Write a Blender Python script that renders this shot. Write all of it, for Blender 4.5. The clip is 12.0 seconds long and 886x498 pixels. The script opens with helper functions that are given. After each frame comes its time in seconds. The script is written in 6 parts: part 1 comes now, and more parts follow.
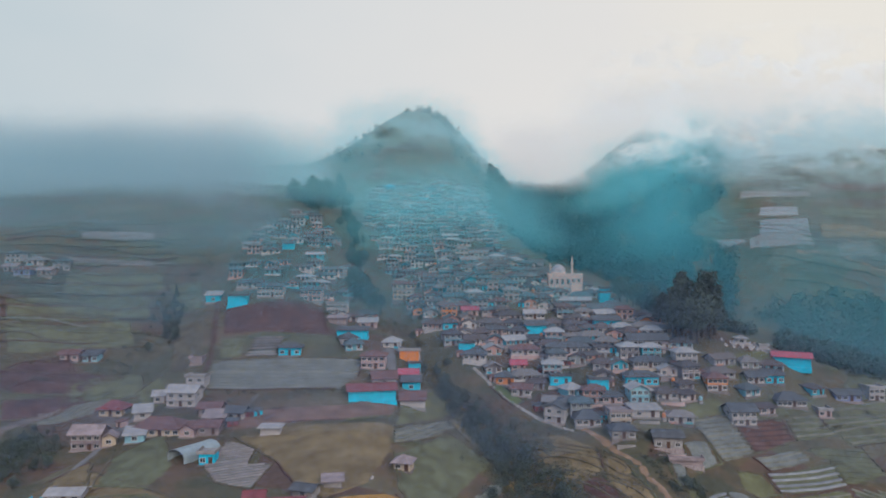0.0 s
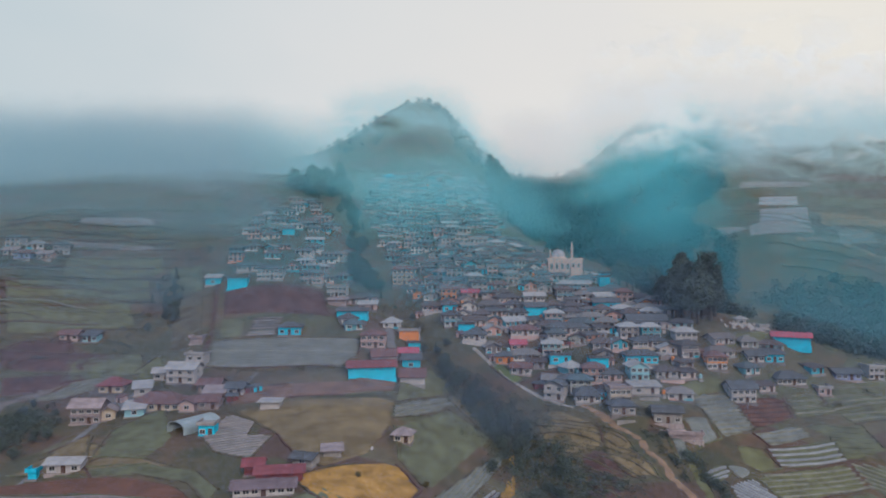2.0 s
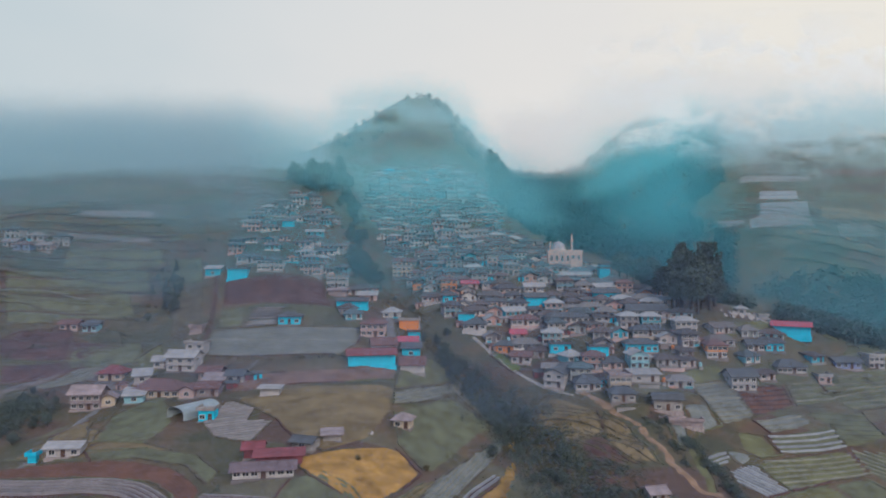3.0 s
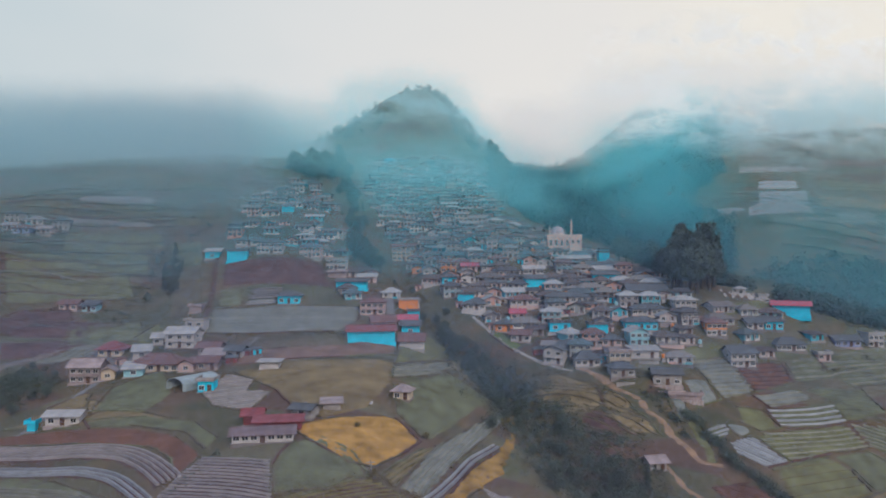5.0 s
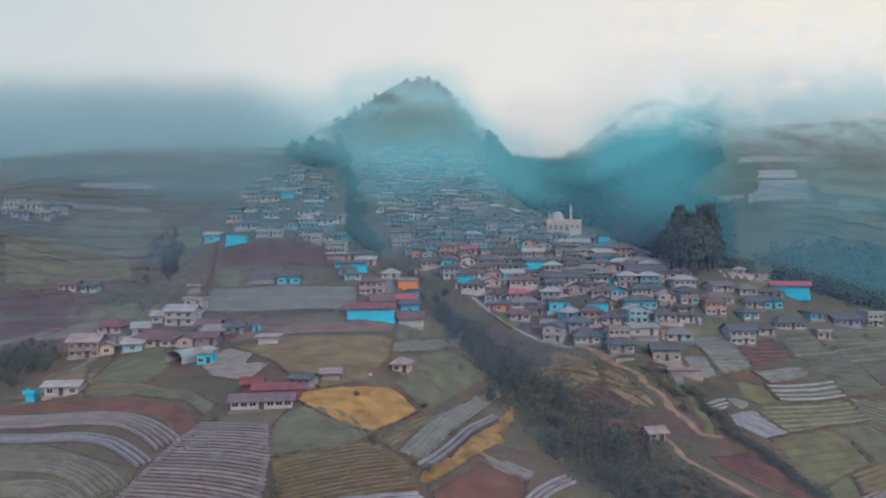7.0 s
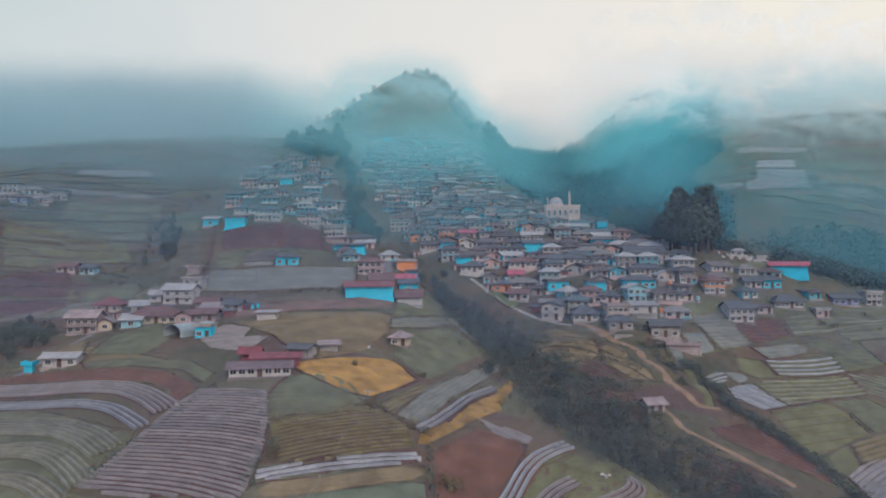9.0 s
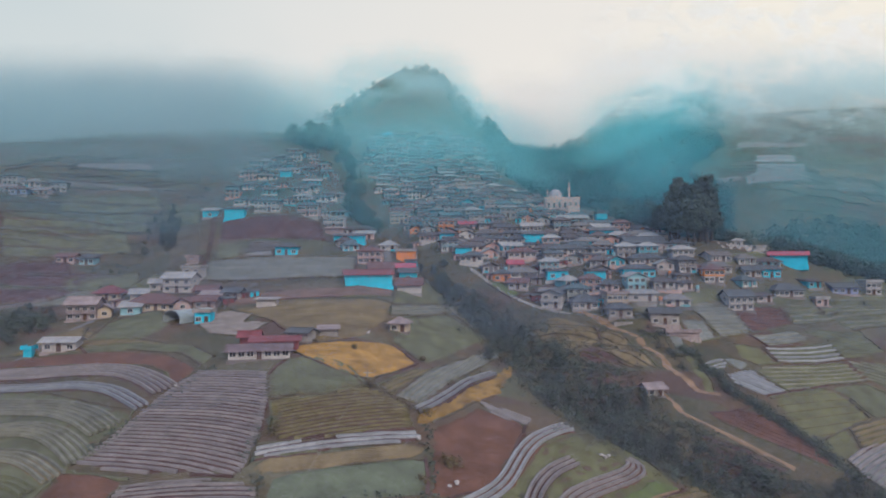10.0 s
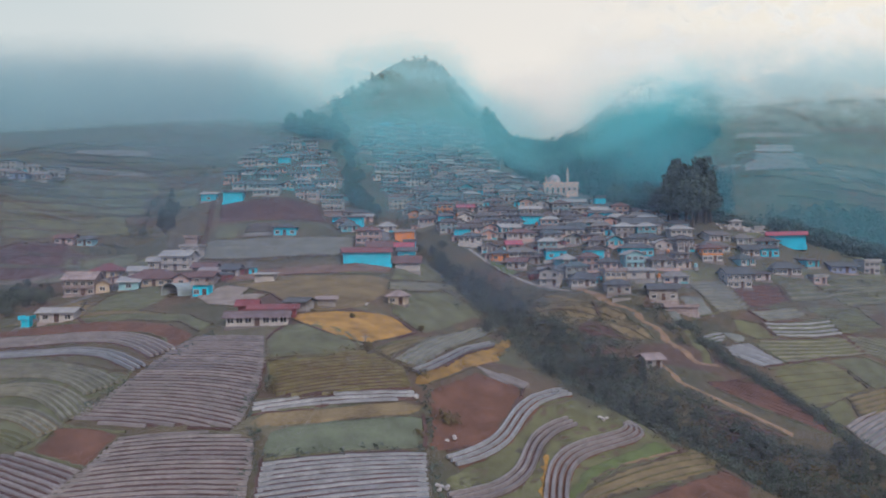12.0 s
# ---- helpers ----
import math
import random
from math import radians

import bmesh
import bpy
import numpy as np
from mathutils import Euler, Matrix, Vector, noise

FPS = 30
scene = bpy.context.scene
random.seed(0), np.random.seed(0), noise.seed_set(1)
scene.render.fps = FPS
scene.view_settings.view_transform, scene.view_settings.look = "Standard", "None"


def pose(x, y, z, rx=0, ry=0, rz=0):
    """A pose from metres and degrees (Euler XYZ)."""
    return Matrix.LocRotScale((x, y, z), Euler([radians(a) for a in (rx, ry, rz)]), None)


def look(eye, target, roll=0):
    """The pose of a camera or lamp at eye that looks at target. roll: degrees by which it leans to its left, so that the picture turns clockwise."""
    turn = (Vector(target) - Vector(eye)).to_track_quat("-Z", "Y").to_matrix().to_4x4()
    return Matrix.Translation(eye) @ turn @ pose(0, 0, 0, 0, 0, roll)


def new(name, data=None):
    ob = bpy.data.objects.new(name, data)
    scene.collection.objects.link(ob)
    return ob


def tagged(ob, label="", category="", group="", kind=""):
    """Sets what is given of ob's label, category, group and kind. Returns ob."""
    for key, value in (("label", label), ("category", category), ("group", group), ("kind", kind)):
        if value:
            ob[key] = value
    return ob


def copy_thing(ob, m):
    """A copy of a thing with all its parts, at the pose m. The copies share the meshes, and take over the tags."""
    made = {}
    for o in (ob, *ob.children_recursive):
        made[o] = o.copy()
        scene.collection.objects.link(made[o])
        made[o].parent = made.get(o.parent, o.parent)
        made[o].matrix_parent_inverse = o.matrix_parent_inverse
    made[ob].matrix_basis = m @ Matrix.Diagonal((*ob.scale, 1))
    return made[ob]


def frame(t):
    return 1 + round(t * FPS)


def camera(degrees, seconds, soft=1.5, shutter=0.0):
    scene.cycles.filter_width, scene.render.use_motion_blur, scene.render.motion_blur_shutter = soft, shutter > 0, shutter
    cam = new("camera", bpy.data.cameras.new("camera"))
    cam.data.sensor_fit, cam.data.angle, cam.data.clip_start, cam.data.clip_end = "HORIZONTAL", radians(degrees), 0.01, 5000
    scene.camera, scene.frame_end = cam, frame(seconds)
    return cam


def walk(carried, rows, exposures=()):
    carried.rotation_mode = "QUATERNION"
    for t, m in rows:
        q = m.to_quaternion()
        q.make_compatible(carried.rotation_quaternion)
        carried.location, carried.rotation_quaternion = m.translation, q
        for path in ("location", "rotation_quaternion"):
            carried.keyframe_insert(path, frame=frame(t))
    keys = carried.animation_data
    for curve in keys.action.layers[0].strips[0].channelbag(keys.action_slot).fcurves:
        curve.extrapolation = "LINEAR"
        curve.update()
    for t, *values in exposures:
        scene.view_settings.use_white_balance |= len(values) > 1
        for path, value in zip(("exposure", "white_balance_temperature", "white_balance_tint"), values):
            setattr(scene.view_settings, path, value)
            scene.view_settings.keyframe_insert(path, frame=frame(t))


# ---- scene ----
cam = camera(66.0, 12.0, soft=1.8)
scene.cycles.transparent_max_bounces = 24
UNIT = 1.3  # metres to one unit of the plan
METRES, EYE, TILT, LEAN, TURN = 37.0 * UNIT, 57.0 * UNIT, 0.0, 0.0, 0.0
ROWS = [
    (0.0, 0.0, 0.0, 0.0, 0.0, 0.0, -0.0),
    (0.5, -0.0005, 0.0004, -0.0431, 0.0, 0.06, -0.01),
    (1.0, -0.0006, -0.0005, -0.0836, -0.0, 0.09, -0.01),
    (1.5, -0.0007, -0.0008, -0.1282, -0.01, 0.14, -0.02),
    (2.0, 0.0005, -0.0017, -0.1684, -0.01, 0.17, -0.01),
    (2.5, 0.0, -0.0011, -0.2126, -0.02, 0.22, -0.0),
    (3.0, 0.0024, -0.0003, -0.2551, -0.0, 0.23, 0.02),
    (5.0, 0.0036, -0.0016, -0.4306, -0.03, 0.47, 0.04),
    (5.5, 0.0055, -0.0008, -0.4691, -0.02, 0.5, 0.05),
    (6.0, 0.0075, -0.001, -0.5089, -0.02, 0.5, 0.07),
    (6.5, 0.008, -0.0001, -0.5516, -0.03, 0.54, 0.08),
    (7.0, 0.0088, -0.0001, -0.5918, -0.03, 0.57, 0.09),
    (9.0, 0.0144, 0.0013, -0.7517, -0.08, 0.75, 0.2),
    (9.5, 0.0158, 0.0016, -0.795, -0.08, 0.79, 0.22),
    (10.0, 0.0165, 0.0019, -0.8367, -0.09, 0.84, 0.23),
    (10.5, 0.0181, 0.0021, -0.8757, -0.1, 0.87, 0.25),
    (11.0, 0.02, 0.0023, -0.9163, -0.12, 0.91, 0.27),
    (11.5, 0.0217, 0.0024, -0.9581, -0.13, 0.95, 0.28),
    (12.0, 0.023, 0.0028, -0.9994, -0.14, 1.0, 0.3),
]
walk(cam, [(t, pose(0, 0, EYE, TILT, LEAN, TURN) @ pose(METRES * x, METRES * y, METRES * z, 90 + 0.64 * pitch, roll, yaw)) for t, x, y, z, yaw, pitch, roll in ROWS], [(0.0, -0.07, 6500, 10), (6.0, 0.0, 6620, 10), (12.0, 0.06, 6800, 10)])

# ---- world, sun and distance ----
world = bpy.data.worlds.new("overcast")
scene.world = world
world.use_nodes = True
wn, wl = world.node_tree.nodes, world.node_tree.links
wn.clear()
w_out = wn.new("ShaderNodeOutputWorld")
w_add = wn.new("ShaderNodeAddShader")
w_sky = wn.new("ShaderNodeTexSky")
w_sky.sky_type = "NISHITA"
w_sky.sun_disc = False
w_sky.sun_elevation, w_sky.sun_rotation = radians(32), radians(159)
w_sky.dust_density, w_sky.air_density = 4.0, 1.5
w_blue = wn.new("ShaderNodeBackground")
w_blue.inputs["Strength"].default_value = 0.05
w_grey = wn.new("ShaderNodeBackground")
w_grey.inputs["Color"].default_value = (0.57, 0.785, 1.24, 1)
w_grey.inputs["Strength"].default_value = 0.71
wl.new(w_sky.outputs[0], w_blue.inputs["Color"])
wl.new(w_blue.outputs[0], w_add.inputs[0])
wl.new(w_grey.outputs[0], w_add.inputs[1])
wl.new(w_add.outputs[0], w_out.inputs["Surface"])
sun_data = bpy.data.lights.new("sun", "SUN")
sun_data.energy, sun_data.angle, sun_data.color = 1.65, radians(24), (1.0, 0.905, 0.81)
sun = new("sun", sun_data)
sun.matrix_world = look((90, -170, 150), (0, 60, 0))


# ---- materials ----
def material(name, rough=0.85, metal=0.0):
    m = bpy.data.materials.new(name)
    m.use_nodes = True
    b = m.node_tree.nodes["Principled BSDF"]
    b.inputs["Roughness"].default_value, b.inputs["Metallic"].default_value = rough, metal
    b.inputs["Specular IOR Level"].default_value = 0.25
    return m, m.node_tree.nodes, m.node_tree.links, b


def coords(n):
    return n.new("ShaderNodeTexCoord").outputs["Object"]


def noise_node(n, l, src, scale, detail=4, stretch=None, rough=0.5):
    if stretch:
        mp = n.new("ShaderNodeMapping")
        mp.inputs["Scale"].default_value = stretch
        l.new(src, mp.inputs["Vector"])
        src = mp.outputs[0]
    t = n.new("ShaderNodeTexNoise")
    t.inputs["Scale"].default_value, t.inputs["Detail"].default_value, t.inputs["Roughness"].default_value = scale, detail, rough
    l.new(src, t.inputs["Vector"])
    return t.outputs[0]


def ramp(n, l, src, stops, hard=False):
    r = n.new("ShaderNodeValToRGB")
    r.color_ramp.interpolation = "CONSTANT" if hard else "LINEAR"
    e = r.color_ramp.elements
    while len(e) < len(stops):
        e.new(0.5)
    for k, (p, c) in zip(e, stops):
        k.position, k.color = p, (*c, 1)
    l.new(src, r.inputs[0])
    return r.outputs[0]


def mix(n, l, kind, fac, a, b):
    m = n.new("ShaderNodeMix")
    m.data_type, m.blend_type = "RGBA", kind
    for sock, v in ((m.inputs["Factor"], fac), (m.inputs["A"], a), (m.inputs["B"], b)):
        if isinstance(v, bpy.types.NodeSocket):
            l.new(v, sock)
        else:
            sock.default_value = (*v, 1) if isinstance(v, tuple) else v
    return m.outputs["Result"]


def relief(n, l, b, src, strength, distance=0.05):
    k = n.new("ShaderNodeBump")
    k.inputs["Strength"].default_value, k.inputs["Distance"].default_value = strength, distance
    l.new(src, k.inputs["Height"])
    l.new(k.outputs[0], b.inputs["Normal"])


def stained(name, colour, rough=0.85, amount=0.35, scale=0.6, fine=7.0, metal=0.0, per_object=0.0, bump=0.25):
    """Paint, plaster, soil or leaf of one colour with stains at two scales."""
    m, n, l, b = material(name, rough, metal)
    src = coords(n)
    big, small = noise_node(n, l, src, scale, 3), noise_node(n, l, src, fine, 5)
    dark = tuple(c * (1 - amount) for c in colour)
    lite = tuple(min(0.9, c * (1 + amount)) for c in colour)
    c = ramp(n, l, big, [(0.3, dark), (0.7, lite)])
    c = mix(n, l, "MULTIPLY", 0.7, c, ramp(n, l, small, [(0.25, (0.5, 0.5, 0.5)), (0.7, (1.08, 1.08, 1.08))]))
    c = mix(n, l, "MULTIPLY", 0.6, c, ramp(n, l, noise_node(n, l, src, fine * 2.7, 4, (0.45, 1.6, 1.0), 0.7), [(0.3, (0.55, 0.54, 0.52)), (0.68, (1.12, 1.12, 1.12))]))
    if per_object:
        info = n.new("ShaderNodeObjectInfo")
        c = mix(n, l, "MULTIPLY", per_object, c, ramp(n, l, info.outputs["Random"], [(0, (0.55, 0.55, 0.6)), (0.5, (1.0, 0.97, 0.93)), (1, (1.25, 1.2, 1.15))]))
    l.new(c, b.inputs["Base Color"])
    relief(n, l, b, small, bump)
    return m


def palette(name, colours, rough=0.85, ribs=0.0, joined=False):
    """Surfaces of many houses: each takes its colour by chance, with streaks and stains."""
    m, n, l, b = material(name, rough)
    info = n.new("ShaderNodeNewGeometry" if joined else "ShaderNodeObjectInfo")
    c = ramp(n, l, info.outputs["Random Per Island" if joined else "Random"], [(i / len(colours), k) for i, k in enumerate(colours)], hard=True)
    src = coords(n)
    streak = noise_node(n, l, src, 1.4, 4, (1.6, 1.6, 0.5))
    small = noise_node(n, l, src, 9, 4)
    c = mix(n, l, "MULTIPLY", 0.75, c, ramp(n, l, streak, [(0.3, (0.5, 0.48, 0.46)), (0.62, (1.0, 1.0, 1.0))]))
    c = mix(n, l, "MULTIPLY", 0.4, c, ramp(n, l, small, [(0.3, (0.6, 0.6, 0.6)), (0.7, (1.0, 1.0, 1.0))]))
    l.new(c, b.inputs["Base Color"])
    if ribs:
        w = n.new("ShaderNodeTexWave")
        w.bands_direction = "X"
        w.inputs["Scale"].default_value, w.inputs["Distortion"].default_value = ribs, 0.2
        l.new(src, w.inputs["Vector"])
        relief(n, l, b, w.outputs[1], 0.5, 0.05)
    else:
        relief(n, l, b, small, 0.3)
    return m


WALL_COLOURS = [(0.52, 0.48, 0.46), (0.38, 0.35, 0.35), (0.28, 0.26, 0.27), (0.50, 0.42, 0.37), (0.15, 0.40, 0.46), (0.56, 0.33, 0.29), (0.32, 0.34, 0.33), (0.60, 0.57, 0.55), (0.24, 0.22, 0.23), (0.50, 0.43, 0.42), (0.05, 0.40, 0.52), (0.55, 0.48, 0.45), (0.36, 0.33, 0.33), (0.20, 0.18, 0.19), (0.50, 0.27, 0.22), (0.44, 0.42, 0.42)]
WALLS, FARWALLS = palette("house_plaster", WALL_COLOURS), palette("far_house_plaster", WALL_COLOURS, joined=True)
ROOF_COLOURS = [(0.095, 0.085, 0.088), (0.130, 0.105, 0.104), (0.085, 0.083, 0.092), (0.16, 0.140, 0.138), (0.115, 0.088, 0.086), (0.20, 0.185, 0.18), (0.09, 0.11, 0.12), (0.10, 0.084, 0.086), (0.13, 0.12, 0.122), (0.17, 0.10, 0.095), (0.36, 0.36, 0.36), (0.10, 0.145, 0.165), (0.115, 0.095, 0.092), (0.25, 0.23, 0.225)]
ROOFS, FARROOFS = palette("weathered_roofing", ROOF_COLOURS, 0.7, 2.2), palette("far_weathered_roofing", ROOF_COLOURS, 0.7, joined=True)
PLINTH = palette("plinth_render", [(0.22, 0.19, 0.18), (0.34, 0.28, 0.27), (0.28, 0.26, 0.25), (0.18, 0.16, 0.16)])
WHITE = stained("white_plaster", (0.45, 0.42, 0.41), amount=0.15, fine=4)
CREAM = stained("cream_plaster", (0.50, 0.41, 0.32), amount=0.15)
PINK = stained("pink_plaster", (0.50, 0.36, 0.34), amount=0.15)
CYAN = stained("cyan_paint", (0.006, 0.53, 0.74), 0.6, amount=0.16, fine=3)
SKYBLUE = stained("pale_blue_plaster", (0.28, 0.52, 0.58), amount=0.15)
LILAC = stained("lilac_blue_plaster", (0.22, 0.27, 0.48), amount=0.15)
ORANGE = stained("orange_plaster", (0.72, 0.26, 0.09), amount=0.15)
MAGENTA = stained("pink_red_metal", (0.44, 0.10, 0.14), 0.6, amount=0.2)
REDROOF = stained("red_sheet_roof", (0.22, 0.07, 0.075), 0.6, amount=0.25)
BROWNROOF = stained("brown_tile_roof", (0.18, 0.10, 0.095), 0.8, amount=0.3)
GREYROOF = stained("grey_sheet_roof", (0.10, 0.105, 0.115), 0.65, amount=0.3)
PALEROOF = stained("pale_zinc_roof", (0.36, 0.345, 0.34), 0.55, amount=0.2)
DULLRED = stained("dull_red_sheet_roof", (0.23, 0.065, 0.075), 0.65, amount=0.3)
MAUVEROOF = stained("weathered_mauve_roof", (0.17, 0.125, 0.135), 0.7, amount=0.3)
GRASS = stained("bright_lawn", (0.115, 0.145, 0.055), 0.9, 0.25, 0.4, 2.5)
PINKROOF = stained("faded_pink_roof", (0.30, 0.24, 0.24), 0.7, amount=0.25)
FRAME = stained("white_window_paint", (0.56, 0.55, 0.54), 0.5, amount=0.1, bump=0.05)
DOOR = stained("brown_door_paint", (0.10, 0.055, 0.04), 0.5, amount=0.2)
CONCRETE = stained("rough_concrete", (0.30, 0.28, 0.27), amount=0.3)
GLASSY, gn, gl, gb = material("dark_window_glass", 0.12)
gb.inputs["Base Color"].default_value = (0.025, 0.028, 0.032, 1)
gb.inputs["Specular IOR Level"].default_value = 0.5
SOIL = stained("red_brown_soil", (0.148, 0.072, 0.050), 0.95, 0.3, 0.25, 2.2)
DARKSOIL = stained("dark_damp_soil", (0.100, 0.058, 0.054), 0.95, 0.3, 0.25, 2.2)
MULCH = stained("grey_plastic_mulch", (0.222, 0.200, 0.202), 0.45, 0.22, 0.5, 2.5, per_object=0.5)
MULCHBLUE = stained("blue_grey_plastic_mulch", (0.255, 0.268, 0.29), 0.4, 0.2, 0.5, 2.5, per_object=0.5)
SILVERGREEN = stained("leafy_mulch_bed", (0.19, 0.19, 0.152), 0.8, 0.3, 0.5, 2.5, per_object=0.5)
CROP = stained("low_green_crop", (0.128, 0.132, 0.080), 0.9, 0.3, 0.3, 2.5)
CROPROW = stained("crop_row_leaves", (0.14, 0.122, 0.062), 0.9, 0.35, 0.6, 3.0)
VERGE = stained("rank_grass_verge", (0.108, 0.094, 0.066), 0.95, 0.4, 0.4, 3.0, bump=0.6)
PALECROP = stained("dusty_green_crop", (0.128, 0.148, 0.10), 0.9, 0.25, 0.3, 2.5)
PINKSOIL = stained("pinkish_dry_earth", (0.20, 0.125, 0.10), 0.95, 0.3, 0.25, 2.2)
MEADOW = stained("meadow_grass", (0.138, 0.136, 0.070), 0.95, 0.3, 0.25, 2.2)
OLIVE = stained("olive_grass", (0.188, 0.142, 0.082), 0.95, 0.3, 0.2, 2.0)
YELLOW = stained("ripe_yellow_grass", (0.37, 0.205, 0.06), 0.95, 0.4, 0.3, 1.8)
GOLDVERGE = stained("golden_brown_verge", (0.30, 0.175, 0.055), 0.95, 0.4, 0.35, 2.0)
PALEGREEN = stained("pale_green_field", (0.18, 0.19, 0.175), 0.9, 0.25, 0.2, 2.0)
TRACK = stained("trodden_earth", (0.26, 0.17, 0.115), 0.95, 0.25, 0.4, 3.0)
EARTHROAD = stained("grey_brown_road", (0.16, 0.135, 0.125), 0.95, 0.3, 0.3, 2.0)
TARMAC = stained("grey_village_road", (0.17, 0.165, 0.17), 0.9, 0.25, 0.3, 3.0)
BARK = stained("dull_bark", (0.07, 0.055, 0.045), 0.95)
LEAF = stained("dark_leaves", (0.082, 0.112, 0.098), 0.85, 0.4, 0.8, 3.0, per_object=0.6)
LEAFOLIVE = stained("olive_leaves", (0.14, 0.118, 0.06), 0.85, 0.4, 0.8, 3.0, per_object=0.6)
# far trees only: the teal of distant haze is put into the leaf colour
LEAFHAZE = stained("haze_tinted_leaves", (0.034, 0.095, 0.112), 0.85, 0.4, 0.5, 2.0)
METAL = stained("dull_galvanised_metal", (0.35, 0.35, 0.36), 0.4, metal=0.6)

# bare ground: a patchwork of plots with grass, earth and scrub
GROUND, n, l, b = material("slope_ground", 0.95)
src = coords(n)
flat = n.new("ShaderNodeMapping")
flat.inputs["Scale"].default_value = (0.045, 0.10, 0.0)
l.new(src, flat.inputs["Vector"])
cell = n.new("ShaderNodeTexVoronoi")
cell.inputs["Scale"].default_value = 1.0
l.new(flat.outputs[0], cell.inputs["Vector"])
sep = n.new("ShaderNodeSeparateColor")
l.new(cell.outputs["Color"], sep.inputs[0])
plots = ramp(n, l, sep.outputs[0], [(0.0, (0.070, 0.076, 0.050)), (0.2, (0.115, 0.074, 0.060)), (0.36, (0.094, 0.104, 0.062)), (0.52, (0.092, 0.056, 0.050)), (0.66, (0.128, 0.128, 0.090)), (0.8, (0.084, 0.080, 0.050)), (0.9, (0.125, 0.088, 0.058))], hard=True)
big, small = noise_node(n, l, src, 0.035, 5), noise_node(n, l, src, 0.9, 6)
scrub = ramp(n, l, noise_node(n, l, src, 0.16, 5), [(0.35, (0.066, 0.066, 0.044)), (0.65, (0.132, 0.092, 0.056))])
col = mix(n, l, "MIX", ramp(n, l, big, [(0.42, (0.25, 0.25, 0.25)), (0.60, (0.9, 0.9, 0.9))]), plots, scrub)
col = mix(n, l, "MULTIPLY", 0.6, col, ramp(n, l, small, [(0.3, (0.5, 0.5, 0.5)), (0.7, (1.15, 1.12, 1.1))]))
l.new(col, b.inputs["Base Color"])
relief(n, l, b, small, 0.5, 0.4)


# ---- small building kit ----
def mesh_of(name, verts, faces, mat, smooth=False):
    me = bpy.data.meshes.new(name)
    me.from_pydata([tuple(v) for v in verts], [], [tuple(f) for f in faces])
    me.materials.append(mat)
    if smooth:
        me.polygons.foreach_set("use_smooth", [True] * len(me.polygons))
    me.update()
    return me


def part(name, bm, mat, parent, label=""):
    """Links a bmesh (or a ready mesh) as one mesh object under a thing or part."""
    if isinstance(bm, bmesh.types.BMesh):
        bmesh.ops.recalc_face_normals(bm, faces=bm.faces[:])
        me = bpy.data.meshes.new(name)
        bm.to_mesh(me)
        bm.free()
        me.materials.append(mat)
    else:
        me = bm
    ob = new(name, me)
    ob.parent = parent
    if label:
        tagged(ob, label)
    return ob


def box(bm, x0, x1, y0, y1, z0, z1, bevel=0.0):
    v = [bm.verts.new(p) for p in ((x0, y0, z0), (x1, y0, z0), (x1, y1, z0), (x0, y1, z0), (x0, y0, z1), (x1, y0, z1), (x1, y1, z1), (x0, y1, z1))]
    f = [bm.faces.new([v[i] for i in q]) for q in ((0, 3, 2, 1), (4, 5, 6, 7), (0, 1, 5, 4), (1, 2, 6, 5), (2, 3, 7, 6), (3, 0, 4, 7))]
    if bevel:
        bmesh.ops.bevel(bm, geom=list({e for q in f for e in q.edges}), offset=bevel, segments=1, affect="EDGES")
    return bm


def boxes(*sizes, bevel=0.0):
    bm = bmesh.new()
    for s in sizes:
        box(bm, *s, bevel=bevel)
    return bm


def prism(bm, outline, y0, y1):
    """A closed outline of (x, z) drawn out from y0 to y1."""
    a = [bm.verts.new((x, y0, z)) for x, z in outline]
    c = [bm.verts.new((x, y1, z)) for x, z in outline]
    bm.faces.new(a), bm.faces.new(c[::-1])
    for i in range(len(a)):
        j = (i + 1) % len(a)
        bm.faces.new((a[i], a[j], c[j], c[i]))
    return bm


def lathe(bm, profile, sides=20, cx=0.0, cy=0.0):
    """A closed turned form from (radius, z) points."""
    rings = [[bm.verts.new((cx + r * math.cos(2 * math.pi * k / sides), cy + r * math.sin(2 * math.pi * k / sides), z)) for k in range(sides)] for r, z in profile]
    for p, q in zip(rings[:-1], rings[1:]):
        for k in range(sides):
            bm.faces.new((p[k], p[(k + 1) % sides], q[(k + 1) % sides], q[k]))
    bm.faces.new(rings[0][::-1]), bm.faces.new(rings[-1])
    return bm


